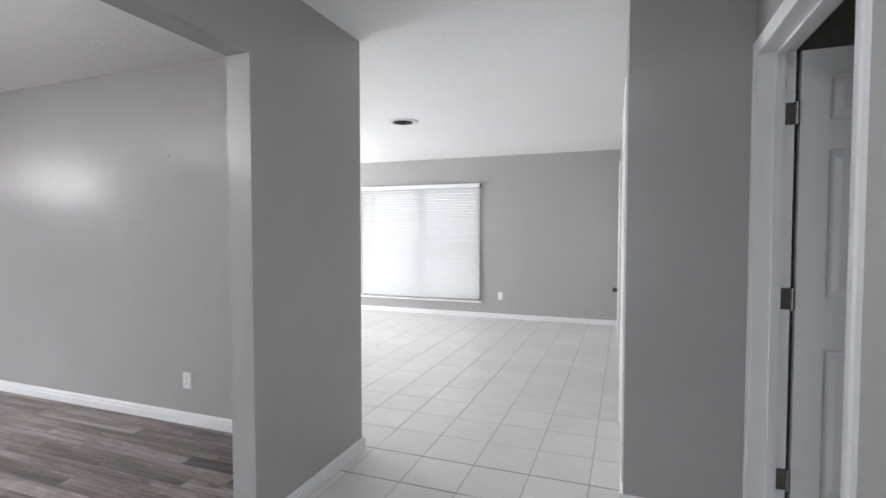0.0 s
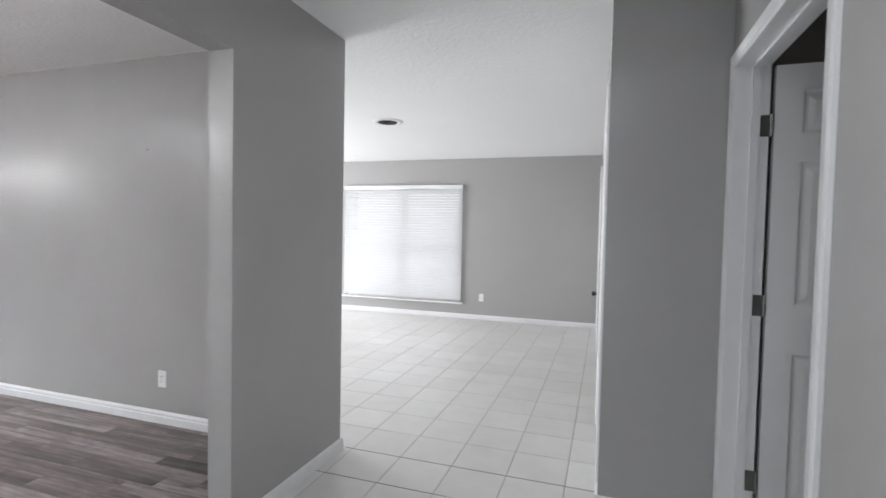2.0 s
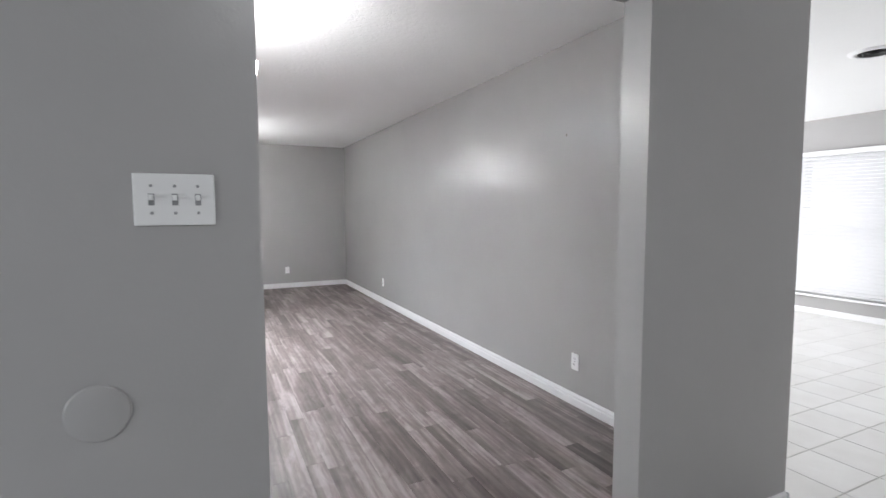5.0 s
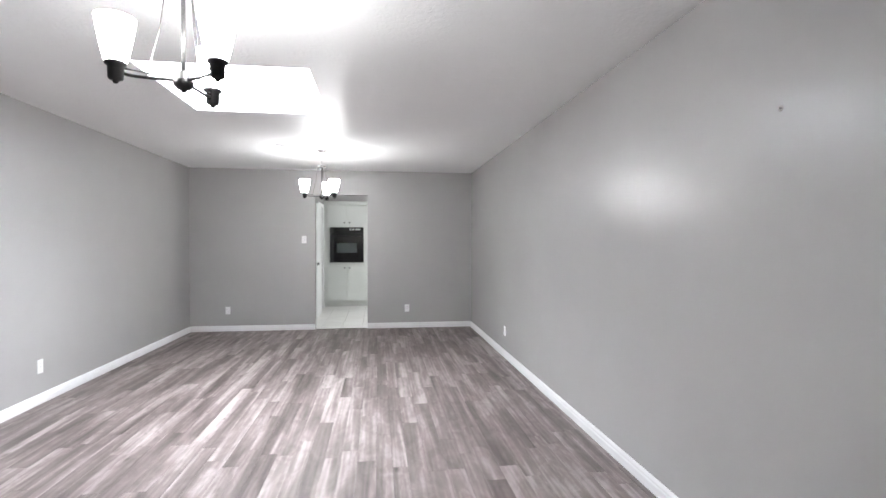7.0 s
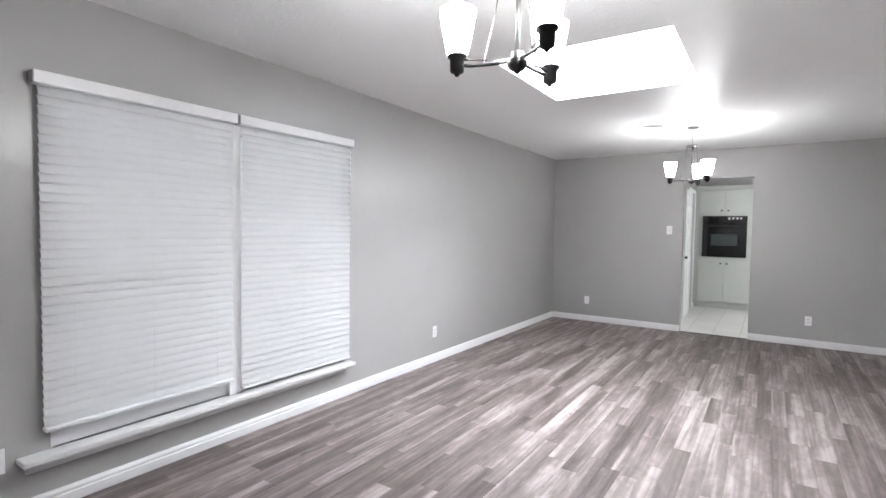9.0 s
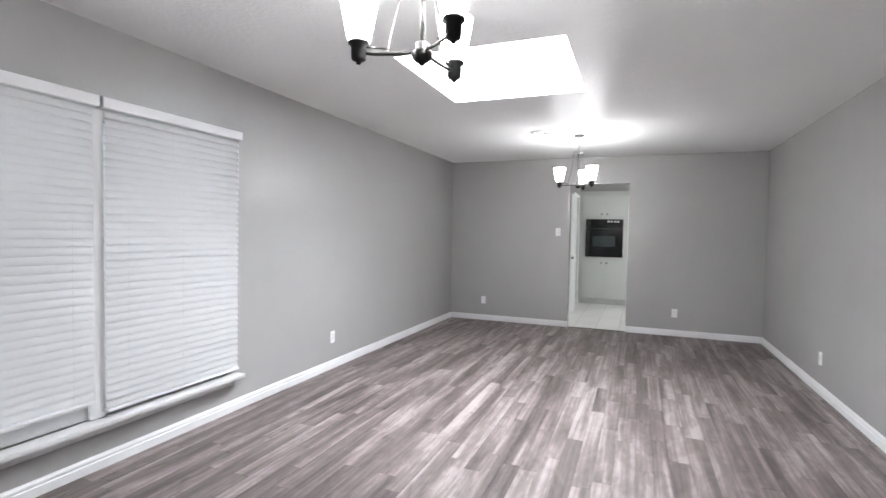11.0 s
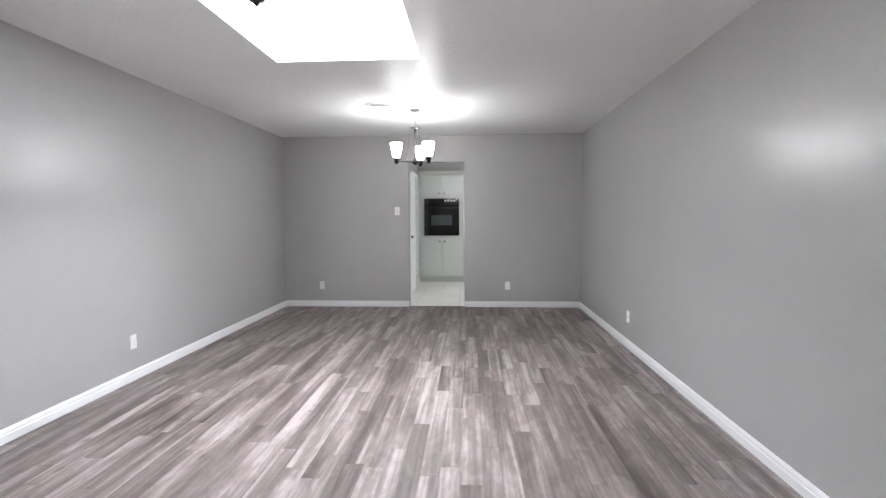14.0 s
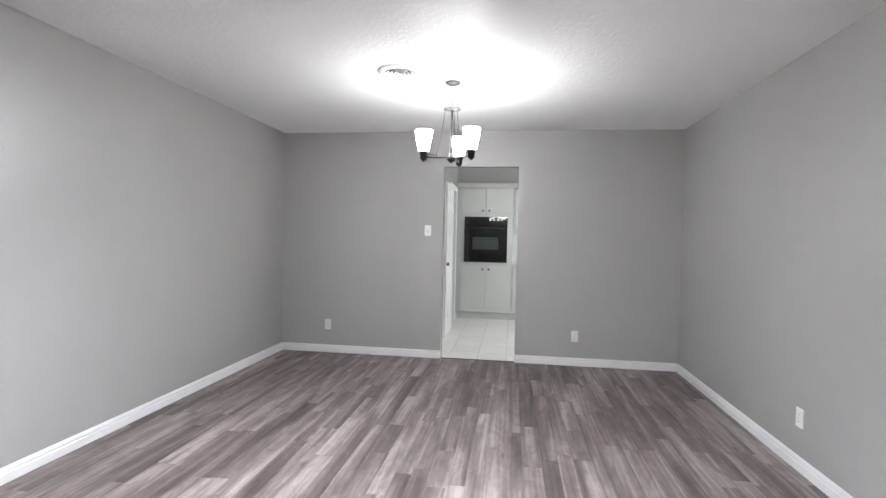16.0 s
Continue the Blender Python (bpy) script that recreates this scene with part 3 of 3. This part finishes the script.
def blind(label, x, s, y0, y1, top, bottom, tilt, gaps=(), wand=None, group="", rise=0.044, end=0.022, lean=0.0):
    """A slatted blind that hangs in the plane x, the room towards s."""
    ob = thing("window_blind", label, "blind", pose(x, (y0 + y1) / 2, top), group)
    w = (y1 - y0) / 2
    part("headrail", box(-0.03, 0.03, -w, w, -0.06, 0, 0.004, 1), WHITE, ob, "white headrail valance")
    for e in (-w, w):
        part("end_cap", box(-0.031, 0.028, e - 0.003, e + 0.003, -0.058, -0.002, 0.001, 1), SLOT, ob)
    n = int(round((top - 0.075 - bottom) / rise))
    pitch = (top - 0.075 - bottom) / n
    shared = {}
    for i in range(n):
        bend = 1 if i in gaps else 0
        if bend not in shared:
            bm = bmesh.new()
            rows = []
            for k in range(5):
                u = (k / 4 - 0.5) * 0.05
                crown = 0.0046 * (1 - (2 * k / 4 - 1) ** 2)
                a = radians(tilt - 5 * bend)
                px = u * math.cos(a) - crown * math.sin(a)
                pz = u * math.sin(a) + crown * math.cos(a)
                rows.append([(s * px, pz), (s * (px + 0.0026 * math.sin(a)), pz - 0.0026 * math.cos(a))])
            loop = [r[0] for r in rows] + [r[1] for r in rows[::-1]]
            for e in (-w + end, w - end):
                [bm.verts.new((px, e, pz)) for px, pz in loop]
            bm.verts.ensure_lookup_table()
            m = len(loop)
            for q in range(m):
                bm.faces.new([bm.verts[q], bm.verts[(q + 1) % m], bm.verts[m + (q + 1) % m], bm.verts[m + q]])
            bm.faces.new(bm.verts[:m][::-1])
            bm.faces.new(bm.verts[m:])
            bmesh.ops.recalc_face_normals(bm, faces=bm.faces[:])
            first = part("slat", bm, SLAT, ob)
            shared[bend] = first.data
            sl_ob = first
        else:
            sl_ob = new("slat", shared[bend])
            sl_ob.parent = ob
        sl_ob.location = (0, 0, -0.085 - i * pitch)
        sl_ob.rotation_euler = (random.gauss(0, 0.0008) + lean * bend, radians(random.gauss(0, 0.35)), 0)
    part("bottom_rail", box(-0.024, 0.024, -w + end, w - end, bottom - top - 0.012, bottom - top + 0.006, 0.004, 1), WHITE, ob, "white bottom rail")
    for f in (-0.72, 0, 0.72):
        for dx in (-0.026, 0.026):
            part("ladder_cord", tube([(dx, f * w, -0.05), (dx, f * w, bottom - top)], 0.0006, 5), PLATE, ob)
    if wand is not None:
        part("tilt_wand", tube([(s * 0.036, wand, -0.05), (s * 0.04, wand, -0.75)], 0.004, 8), PLATE, ob, "clear plastic tilt wand")
    return ob


w1 = window("window_1", 1, XL, WIN_L, 1.89)
sill(w1, XL, 1, 0.80, 2.915, 0.262)
blind("white slatted blind, closed, raised above the sill", XL + 0.036, 1, 0.872, 1.888, 2.035, 0.375, -65, (13, 14, 15, 19, 20), None, "blinds at the window", lean=-0.002)
blind("white slatted blind, closed, lowered to the sill", XL + 0.036, 1, 1.904, 2.912, 2.035, 0.305, -65, (20, 22, 23, 24, 25, 26, 27), None, "blinds at the window", lean=0.0035)
part("mullion_trim", box(XL - 0.003, XL + 0.020, 1.855, 1.937, 0.265, 1.97, 0.003, 1), WHITE, w1)
w2 = window("window_2", -1, TX1, WIN_T, 1.46)
sill(w2, TX1, -1, 0.445, 2.56, 0.225, 0.06, False)
blind("bright white slatted blind, backlit by daylight", TX1 - 0.034, -1, 0.462, 2.515, 2.035, 0.265, -53, (), None, "", 0.0425, 0.008)


# ---- plates on the walls ----
def wall_plate(kind, label, category, m, gangs=1, group=""):
    """A plate in the xz plane that faces -y; outlet, toggle or rocker."""
    ob = thing(kind, label, category, m, group)
    w = 0.07 + 0.046 * (gangs - 1)
    part("cover_plate", box(-w / 2, w / 2, -0.006, 0, -0.0575, 0.0575, 0.0025, 2), PLATE, ob)
    for g in range(gangs):
        x = (g - (gangs - 1) / 2) * 0.046
        if kind == "wall_outlet":
            for z in (-0.02, 0.02):
                part("socket", box(x - 0.016, x + 0.016, -0.0085, -0.006, z - 0.014, z + 0.014, 0.001, 1), PLATE, ob)
                for dx in (-0.006, 0.006):
                    # raised near-black strips stand for the shade inside the slots
                    part("slot", box(x + dx - 0.001, x + dx + 0.001, -0.0092, -0.0085, z - 0.003, z + 0.006), DARKSLOT, ob)
            part("screw", lathe([(0.0035, -0.0085), (0.0035, -0.006)], 10, "y"), SLOT, ob)
        else:
            part("toggle_slot", box(x - 0.006, x + 0.006, -0.0068, -0.006, -0.013, 0.013), SLOT, ob)
            part("toggle", box(x - 0.0045, x + 0.0045, -0.018, -0.006, -0.002, 0.010, 0.001, 1), PLATE, ob)
            for z in (-0.03, 0.03):
                part("screw", lathe([(0, -0.0075), (0.0035, -0.007), (0.0035, -0.006)], 10, "y"), SLOT, ob).location = (x, 0, z)
    return ob


def face(x, y, z, nx, ny):
    return pose(x, y, z, 0, 0, math.degrees(math.atan2(nx, -ny)))


for (x, y, z, nx, ny) in ((-3.744, YB, 0.287, 0, -1), (-1.032, YB, 0.284, 0, -1), (XR, 5.30, 0.282, -1, 0), (XR, 1.194, 0.278, -1, 0), (XL, 4.16, 0.284, 1, 0), (XL, 0.725, 0.27, 1, 0), (TX1, 0.15, 0.312, -1, 0)):
    wall_plate("wall_outlet", "white duplex outlet low on the grey wall", "outlet", face(x, y, z, nx, ny), 1, "wall outlets")
wall_plate("light_switch", "white single light switch beside the kitchen doorway", "light switch", face(-2.62, YB, 1.366, 0, -1), 1)
wall_plate("light_switch", "white triple light switch on the hall wall", "light switch", face(-2.297, -T, 1.343, 0, -1), 3)
cv = thing("cover_disc", "round blank cover painted grey like the wall", "wall cover", pose(-2.464, -T, 0.878))
part("disc", lathe([(0, -0.005), (0.058, -0.005), (0.063, -0.003), (0.064, 0)], 48, "y"), PAINT, cv, "", True)
nl = thing("wall_anchor", "small grey plastic anchor set in the grey wall", "wall anchor", pose(XR, 1.323, 1.828))
part("collar", lathe([(0.004, -0.002), (0.009, -0.0035), (0.0115, -0.002), (0.012, 0)], 18, "x"), WARMGREY, nl, "", True)
# Near-black disc puts the hole's shade into colour.
part("hole", lathe([(0, -0.0012), (0.0045, -0.0014)], 12, "x"), DARKSLOT, nl)


# ---- ceiling vents ----
def ceiling_vent(x, y, label, dark):
    ob = thing("ceiling_vent", label, "vent", pose(x, y, CEIL), "round ceiling vents")
    part("rim", lathe([(0.105, -0.001), (0.105, -0.012), (0.13, -0.014), (0.152, -0.008), (0.158, 0)], 48), WHITE, ob, "", True)
    for k, r in enumerate((0.025, 0.052, 0.079)):
        part("ring", lathe([(r, -0.004), (r + 0.016, -0.016), (r + 0.0185, -0.015), (r + 0.003, -0.002)], 40, closed=True), DARKSLOT if dark else WHITE, ob, "", True)
    # flat disc under the solid ceiling, its black stands for the duct's shade
    part("throat", lathe([(0, -0.0015), (0.106, -0.0015)], 40), DARKSLOT, ob, "flat black disc in place of the shaded duct")
    return ob


ceiling_vent(-2.50, 5.52, "round white ceiling vent with ring louvres", False)
ceiling_vent(-2.43, 1.78, "round white ceiling vent with ring louvres", False)
ceiling_vent(2.125, 0.54, "round ceiling vent with a dark centre", True)


# ---- chandeliers ----
def chandelier(x, y, drop, group):
    ob = thing("chandelier", "three-arm bronze and nickel chandelier with lit frosted glass shades", "chandelier", pose(x, y, CEIL), group)
    part("canopy", lathe([(0, -0.026), (0.02, -0.026), (0.048, -0.018), (0.058, -0.006), (0.058, 0)], 32), STEEL, ob, "", True)
    for k in range(4):
        z = -0.036 - k * (0.034 + drop / 4)
        ln = part("chain_link", tube([(0.008 * math.cos(a), 0, z + 0.019 * math.sin(a)) for a in [i * math.pi / 6 for i in range(13)]], 0.0018, 6), STEEL, ob)
        ln.rotation_euler = (0, 0, radians(90 * (k % 2)))
    part("collar", lathe([(0, -0.165), (0.018, -0.166), (0.05, -0.172), (0.062, -0.178), (0.062, -0.184), (0.02, -0.188), (0, -0.188)], 32), STEEL, ob, "brushed nickel collar disc", True)
    part("stem", tube([(0, 0, -0.18), (0, 0, -0.52)], 0.0085, 12), STEEL, ob, "", True)
    part("hub_drum", lathe([(0, -0.503), (0.02, -0.504), (0.023, -0.507), (0.023, -0.534), (0, -0.534)], 28), STEEL, ob, "brushed nickel drum")
    part("hub", lathe([(0, -0.533), (0.033, -0.533), (0.036, -0.538), (0.033, -0.552), (0.024, -0.564), (0.011, -0.570), (0.008, -0.576), (0, -0.579)], 28), BRONZE, ob, "dark bronze hub bowl", True)
    for deg in (200, 320, 80):
        a = radians(deg)
        c, s = math.cos(a), math.sin(a)

        def out(r, z):
            return (r * c, r * s, z)

        arm = part("arm", tube([out(0.02, -0.535), out(0.09, -0.540), out(0.16, -0.541), out(0.20, -0.536)], 0.0058, 10), BRONZE, ob, "", True)
        part("stay", tube([out(0.052, -0.182), out(0.075, -0.36), out(0.115, -0.536)], 0.0022, 6), STEEL, ob, "thin nickel stay")
        part("brace", tube([out(0.19, -0.519), out(0.15, -0.521), out(0.105, -0.525)], 0.0032, 8), BRONZE, ob, "", True)
        holder = part("socket_cup", lathe([(0, -0.576), (0.007, -0.574), (0.01, -0.566), (0.021, -0.562), (0.0245, -0.556), (0.0255, -0.516), (0.034, -0.511), (0.034, -0.502), (0.024, -0.498), (0, -0.498)], 24), BRONZE, ob, "dark bronze socket cup", True)
        holder.location = out(0.207, 0)
        glass = part("shade", lathe([(0.026, -0.502), (0.036, -0.497), (0.044, -0.46), (0.056, -0.40), (0.0635, -0.350), (0.0605, -0.350), (0.053, -0.40), (0.041, -0.46), (0.032, -0.492), (0.024, -0.498)], 32), SHADE, ob, "flared frosted glass shade, lit", True)
        glass.location = out(0.207, 0)
        bulb("chandelier_bulb", x + 0.207 * c, y + 0.207 * s, CEIL - 0.465 - drop, BULB_WATTS)
    for o in ob.children:
        if not o.name.startswith(("canopy", "chain_link")):
            o.location.z -= drop
    return ob


chandelier(-2.187, 1.575, -0.008, "chandeliers")
chandelier(-2.163, 5.778, 0.017, "chandeliers")


# ---- kitchen ----
def cabinet_knob(parent, x, z):
    k = part("knob", lathe([(0, -0.028), (0.012, -0.027), (0.016, -0.02), (0.013, -0.014), (0.006, -0.01), (0.006, 0)], 16, "y"), BRONZE, parent, "dark round knob", True)
    k.location = (x, KYC - 0.018, z)


def cabinet_door(parent, x0, x1, z0, z1, knob=None):
    d = part("cabinet_door", box(x0, x1, KYC - 0.018, KYC, z0, z1, 0.003, 1), CABP, parent)
    if knob:
        cabinet_knob(d, *knob)


tall = thing("oven_cabinet", "tall pale painted cabinet that holds a wall oven", "cabinet", pose(0, 0, 0))
CX0, CX1 = -2.605, -1.705
part("body", pierced("x", CX0, CX1, KYC, KY1 - 0.005, 0.085, 2.11, [(-2.47, -1.80, 0.91, 1.63)]), CABP, tall)
part("toe_kick", box(CX0, CX1, KYC + 0.06, KY1 - 0.01, Z0 + 0.001, 0.085), CABP, tall, "recessed toe kick")
cabinet_door(tall, -2.54, -2.132, 0.095, 0.84, (-2.178, 0.79))
cabinet_door(tall, -2.122, CX1 - 0.01, 0.095, 0.84, (-2.078, 0.79))
cabinet_door(tall, -2.54, -2.147, 1.69, 2.09, (-2.187, 1.735))
cabinet_door(tall, -2.137, CX1 - 0.01, 1.69, 2.09, (-2.085, 1.735))
part("crown", extrude_profile([(0, 2.11), (0.02, 2.11), (0.045, 2.165), (0.045, 2.18), (0, 2.18)], (CX0, KYC), (KXR, KYC), (0, -1)), CABP, tall, "pale crown moulding")
structure("soffit", box(KXL, KXR, KYC + 0.02, KY1, 2.18, CEIL), PAINT, "grey painted soffit above the cabinets", "soffit")
ov = thing("wall_oven", "black glass built-in wall oven", "oven", pose(0, 0, 0))
part("casing", box(-2.468, -1.802, KYC - 0.012, KYC + 0.45, 0.912, 1.628), BLACKM, ov)
od = part("oven_door", box(-2.48, -1.79, KYC - 0.034, KYC - 0.013, 0.905, 1.50, 0.004, 1), OVEN, ov)
part("oven_window", box(-2.345, -1.93, KYC - 0.0365, KYC - 0.0345, 1.11, 1.31), OVENW, od, "smoky glass oven window")
part("door_handle", tube([(-2.44, KYC - 0.06, 1.455), (-1.83, KYC - 0.06, 1.455)], 0.009, 10), BLACKM, od)
for x in (-2.42, -1.85):
    part("handle_post", tube([(x, KYC - 0.034, 1.455), (x, KYC - 0.06, 1.455)], 0.007, 8), BLACKM, od)
pn = part("control_panel", box(-2.48, -1.79, KYC - 0.034, KYC - 0.013, 1.505, 1.638, 0.004, 1), OVEN, ov)
# White glints on the black panel, put in as pale plates.
for x in (-2.08, -2.02, -1.955, -1.90):
    part("glint_mark", box(x, x + 0.03, KYC - 0.0365, KYC - 0.0345, 1.578, 1.61), PLATE, pn, "white glint painted as a pale mark")
low = thing("drawer_cabinet", "pale painted base cabinet with four drawers", "cabinet", pose(0, 0, 0))
part("body", box(CX1 + 0.002, -0.9, KYC, KY1 - 0.005, 0.085, 0.858), CABP, low)
part("toe_kick", box(CX1 + 0.002, -0.9, KYC + 0.06, KY1 - 0.01, Z0 + 0.001, 0.085), CABP, low)
for z0, z1 in ((0.095, 0.31), (0.322, 0.53), (0.542, 0.686), (0.698, 0.84)):
    d = part("drawer_front", box(CX1 + 0.015, -1.25, KYC - 0.018, KYC, z0, z1, 0.003, 1), CABP, low)
    cabinet_knob(d, -1.48, (z0 + z1) / 2)
wt = tagged(link_mesh("worktop", box(CX1 + 0.002, -0.9, KYC - 0.03, KY1 - 0.004, 0.8585, 0.895, 0.005, 2), COUNTER), "pale worktop on the base cabinet", "worktop")
up = thing("wall_cabinet", "pale painted wall cabinet beside the oven", "cabinet", pose(0, 0, 0))
part("body", box(CX1 + 0.002, -0.9, KYC + 0.28, KY1 - 0.005, 1.38, 2.11), CABP, up)
part("cabinet_door", box(CX1 + 0.012, -1.3, KYC + 0.262, KYC + 0.28, 1.39, 2.09, 0.003, 1), CABP, up)
rk = thing("towel_holder", "chrome paper towel holder on the worktop", "towel holder", pose(-1.60, KYC + 0.16, 0.896))
part("base", lathe([(0, 0), (0.07, 0), (0.07, 0.01), (0, 0.014)], 28), NICKEL, rk, "", True)
part("pole", tube([(0, 0, 0.01), (0, 0, 0.42)], 0.007, 10), NICKEL, rk, "", True)
part("finial", lathe([(0, 0.45), (0.014, 0.44), (0.017, 0.43), (0.01, 0.415), (0, 0.412)], 16), NICKEL, rk, "", True)
part("arm", tube([(0.06, 0, 0.01), (0.065, 0, 0.2), (0.06, 0, 0.33), (0.03, 0, 0.35)], 0.004, 8), NICKEL, rk, "", True)

# ---- floors, piece by piece ----
structure("threshold", box(KX0, KX1, YB + 0.005, YB + 0.03, Z0 - 0.008, Z0 + 0.004, 0.003, 1), SUBFLOOR, "dark strip between boards and tiles", "threshold")


def plank_mesh(w, l):
    bm = box(0.0003, w - 0.0003, 0.0003, l - 0.0003, -0.008, 0.0)
    top = [e for e in bm.edges if all(v.co.z > -0.001 for v in e.verts)]
    bmesh.ops.bevel(bm, geom=top, offset=0.0007, segments=1, affect="EDGES")
    me = bpy.data.meshes.new("floor_strip")
    bm.to_mesh(me)
    bm.free()
    me.materials.append(WOOD)
    return me


rng = random.Random(7)
wood = tagged(new("floor"), "grey-brown wood strip floor with staggered joints", "floor", kind="structure")
wood.location.z = Z0
strips = []
x = XL + 0.002
cols = 0
while x < XR - 0.004:
    w = min(rng.choice((0.092, 0.098, 0.104, 0.118)), XR - 0.003 - x)
    y = -0.055
    first = rng.uniform(0.15, 0.9)
    while y < YB + 0.004:
        l = first if y < 0 else rng.choice((0.45, 0.62, 0.8, 1.0, 1.22, 1.22))
        l = min(l, YB + 0.005 - y)
        if YB + 0.005 - y - l < 0.12:
            l = YB + 0.005 - y
        if l > 0.02 and w > 0.01:
            strips.append((x, y, w, l))
        y += l
    x += w
strips.sort(key=lambda s: (s[1] + s[3] / 2 - 3.2) ** 2 * 0.5 + (s[0] + 1.9) ** 2)
kept = {}
for x, y, w, l in strips[:298]:
    key = (round(w, 4), round(l, 3))
    if key not in kept:
        kept[key] = plank_mesh(w, l)
    ob = new("floor_strip", kept[key])
    ob.location = (x, y, 0)
    ob.parent = wood


def many_boxes(rects, z0, z1, inset, bevel):
    """All rects as bevelled slabs in one mesh."""
    verts, faces = [], []
    for x, y, w, l in rects:
        i = len(verts)
        a, b, c, d = x + inset, x + w - inset, y + inset, y + l - inset
        verts += [(a, c, z0), (b, c, z0), (b, d, z0), (a, d, z0), (a, c, z1 - bevel), (b, c, z1 - bevel), (b, d, z1 - bevel), (a, d, z1 - bevel),
                  (a + bevel, c + bevel, z1), (b - bevel, c + bevel, z1), (b - bevel, d - bevel, z1), (a + bevel, d - bevel, z1)]
        for k in (0, 4):
            for q in range(4):
                r = (q + 1) % 4
                faces.append((i + k + q, i + k + r, i + k + 4 + r, i + k + 4 + q))
        faces.append((i + 8, i + 9, i + 10, i + 11))
    return verts, faces


def stuff_mesh(name, rects, z0, z1, inset, bevel, mat, parent, label):
    verts, faces = many_boxes(rects, z0, z1, inset, bevel)
    me = bpy.data.meshes.new(name)
    me.from_pydata(verts, [], faces)
    me.materials.append(mat)
    ob = new(name, me)
    ob.parent = parent
    return tagged(ob, label, kind="stuff")


stuff_mesh("floor_strips_rest", strips[298:], -0.008, 0, 0.0003, 0.0007, WOOD, wood, "remaining wood floor strips")

tiled = tagged(new("tile_floor"), "glossy white ceramic tile floor with grey grout", "floor", kind="structure")
tiled.location.z = Z0
part("grout_bed", box(HX0, TX1, -3.5, -0.058, -0.011, -0.0022), GROUT, tiled, "grey grout")
part("grout_bed", box(XS - 0.04, TX1, -0.058, TY1, -0.011, -0.0022), GROUT, tiled, "grey grout")
part("grout_bed", box(KXL - 0.05, KXR, YB + 0.03, KY1, -0.011, -0.0022), GROUT, tiled, "grey grout")
part("seam", box(0.1185, 0.1235, YE, -T - 0.016, -0.0022, -0.0006), DARKSLOT, tiled, "dark open joint between tiles")
part("seam", box(-0.199, -0.195, -0.9, -T - 0.016, -0.0022, -0.0008), SUBFLOOR, tiled, "dark open joint between tiles")
P = 0.318
cells = []


def cell(x, y, x0, x1, y0, y1):
    a, b, c, d = max(x, x0), min(x + P, x1), max(y, y0), min(y + P, y1)
    if b - a > 0.02 and d - c > 0.02:
        cells.append((a, c, b - a, d - c))


for i in range(-15, 17):
    for j in range(-12, 20):
        x, y = 0.121 + i * P, -0.195 + j * P
        if y < -0.06 and y + P > -0.06 and x + P <= 0.07:
            cell(x, y, HX0, TX1, -3.5, -0.058)
        elif y >= -0.3 and x >= 0.06:
            cell(x, y, XS - 0.04, TX1, -3.5, TY1)
        elif y < -0.06:
            cell(x, y, HX0, TX1, -3.5, -0.058)
kcells = []
for i in range(-3, 10):
    for j in range(0, 12):
        x, y = -2.06 + i * P, YB + 0.03 + j * P
        a, b = max(x, KXL - 0.05), min(x + P, KXR)
        d = min(y + P, KY1)
        if b - a > 0.02 and d - y > 0.02:
            kcells.append((a, y, b - a, d - y))
cells.sort(key=lambda c: (c[0] - 0.9) ** 2 + (c[1] + 0.4) ** 2)
tmesh = {}
for x, y, w, l in cells[:290]:
    key = (round(w, 4), round(l, 4))
    if key not in tmesh:
        v, f = many_boxes([(0, 0, *key)], -0.008, 0, 0.0023, 0.0014)
        tmesh[key] = bpy.data.meshes.new("floor_tile")
        tmesh[key].from_pydata(v, [], f)
        tmesh[key].materials.append(TILE)
    ob = new("floor_tile", tmesh[key])
    ob.location = (x, y, rng.uniform(-0.0004, 0.0))
    ob.parent = tiled
stuff_mesh("floor_tiles_rest", cells[290:] + kcells, -0.008, 0, 0.0023, 0.0014, TILE, tiled, "remaining white floor tiles")
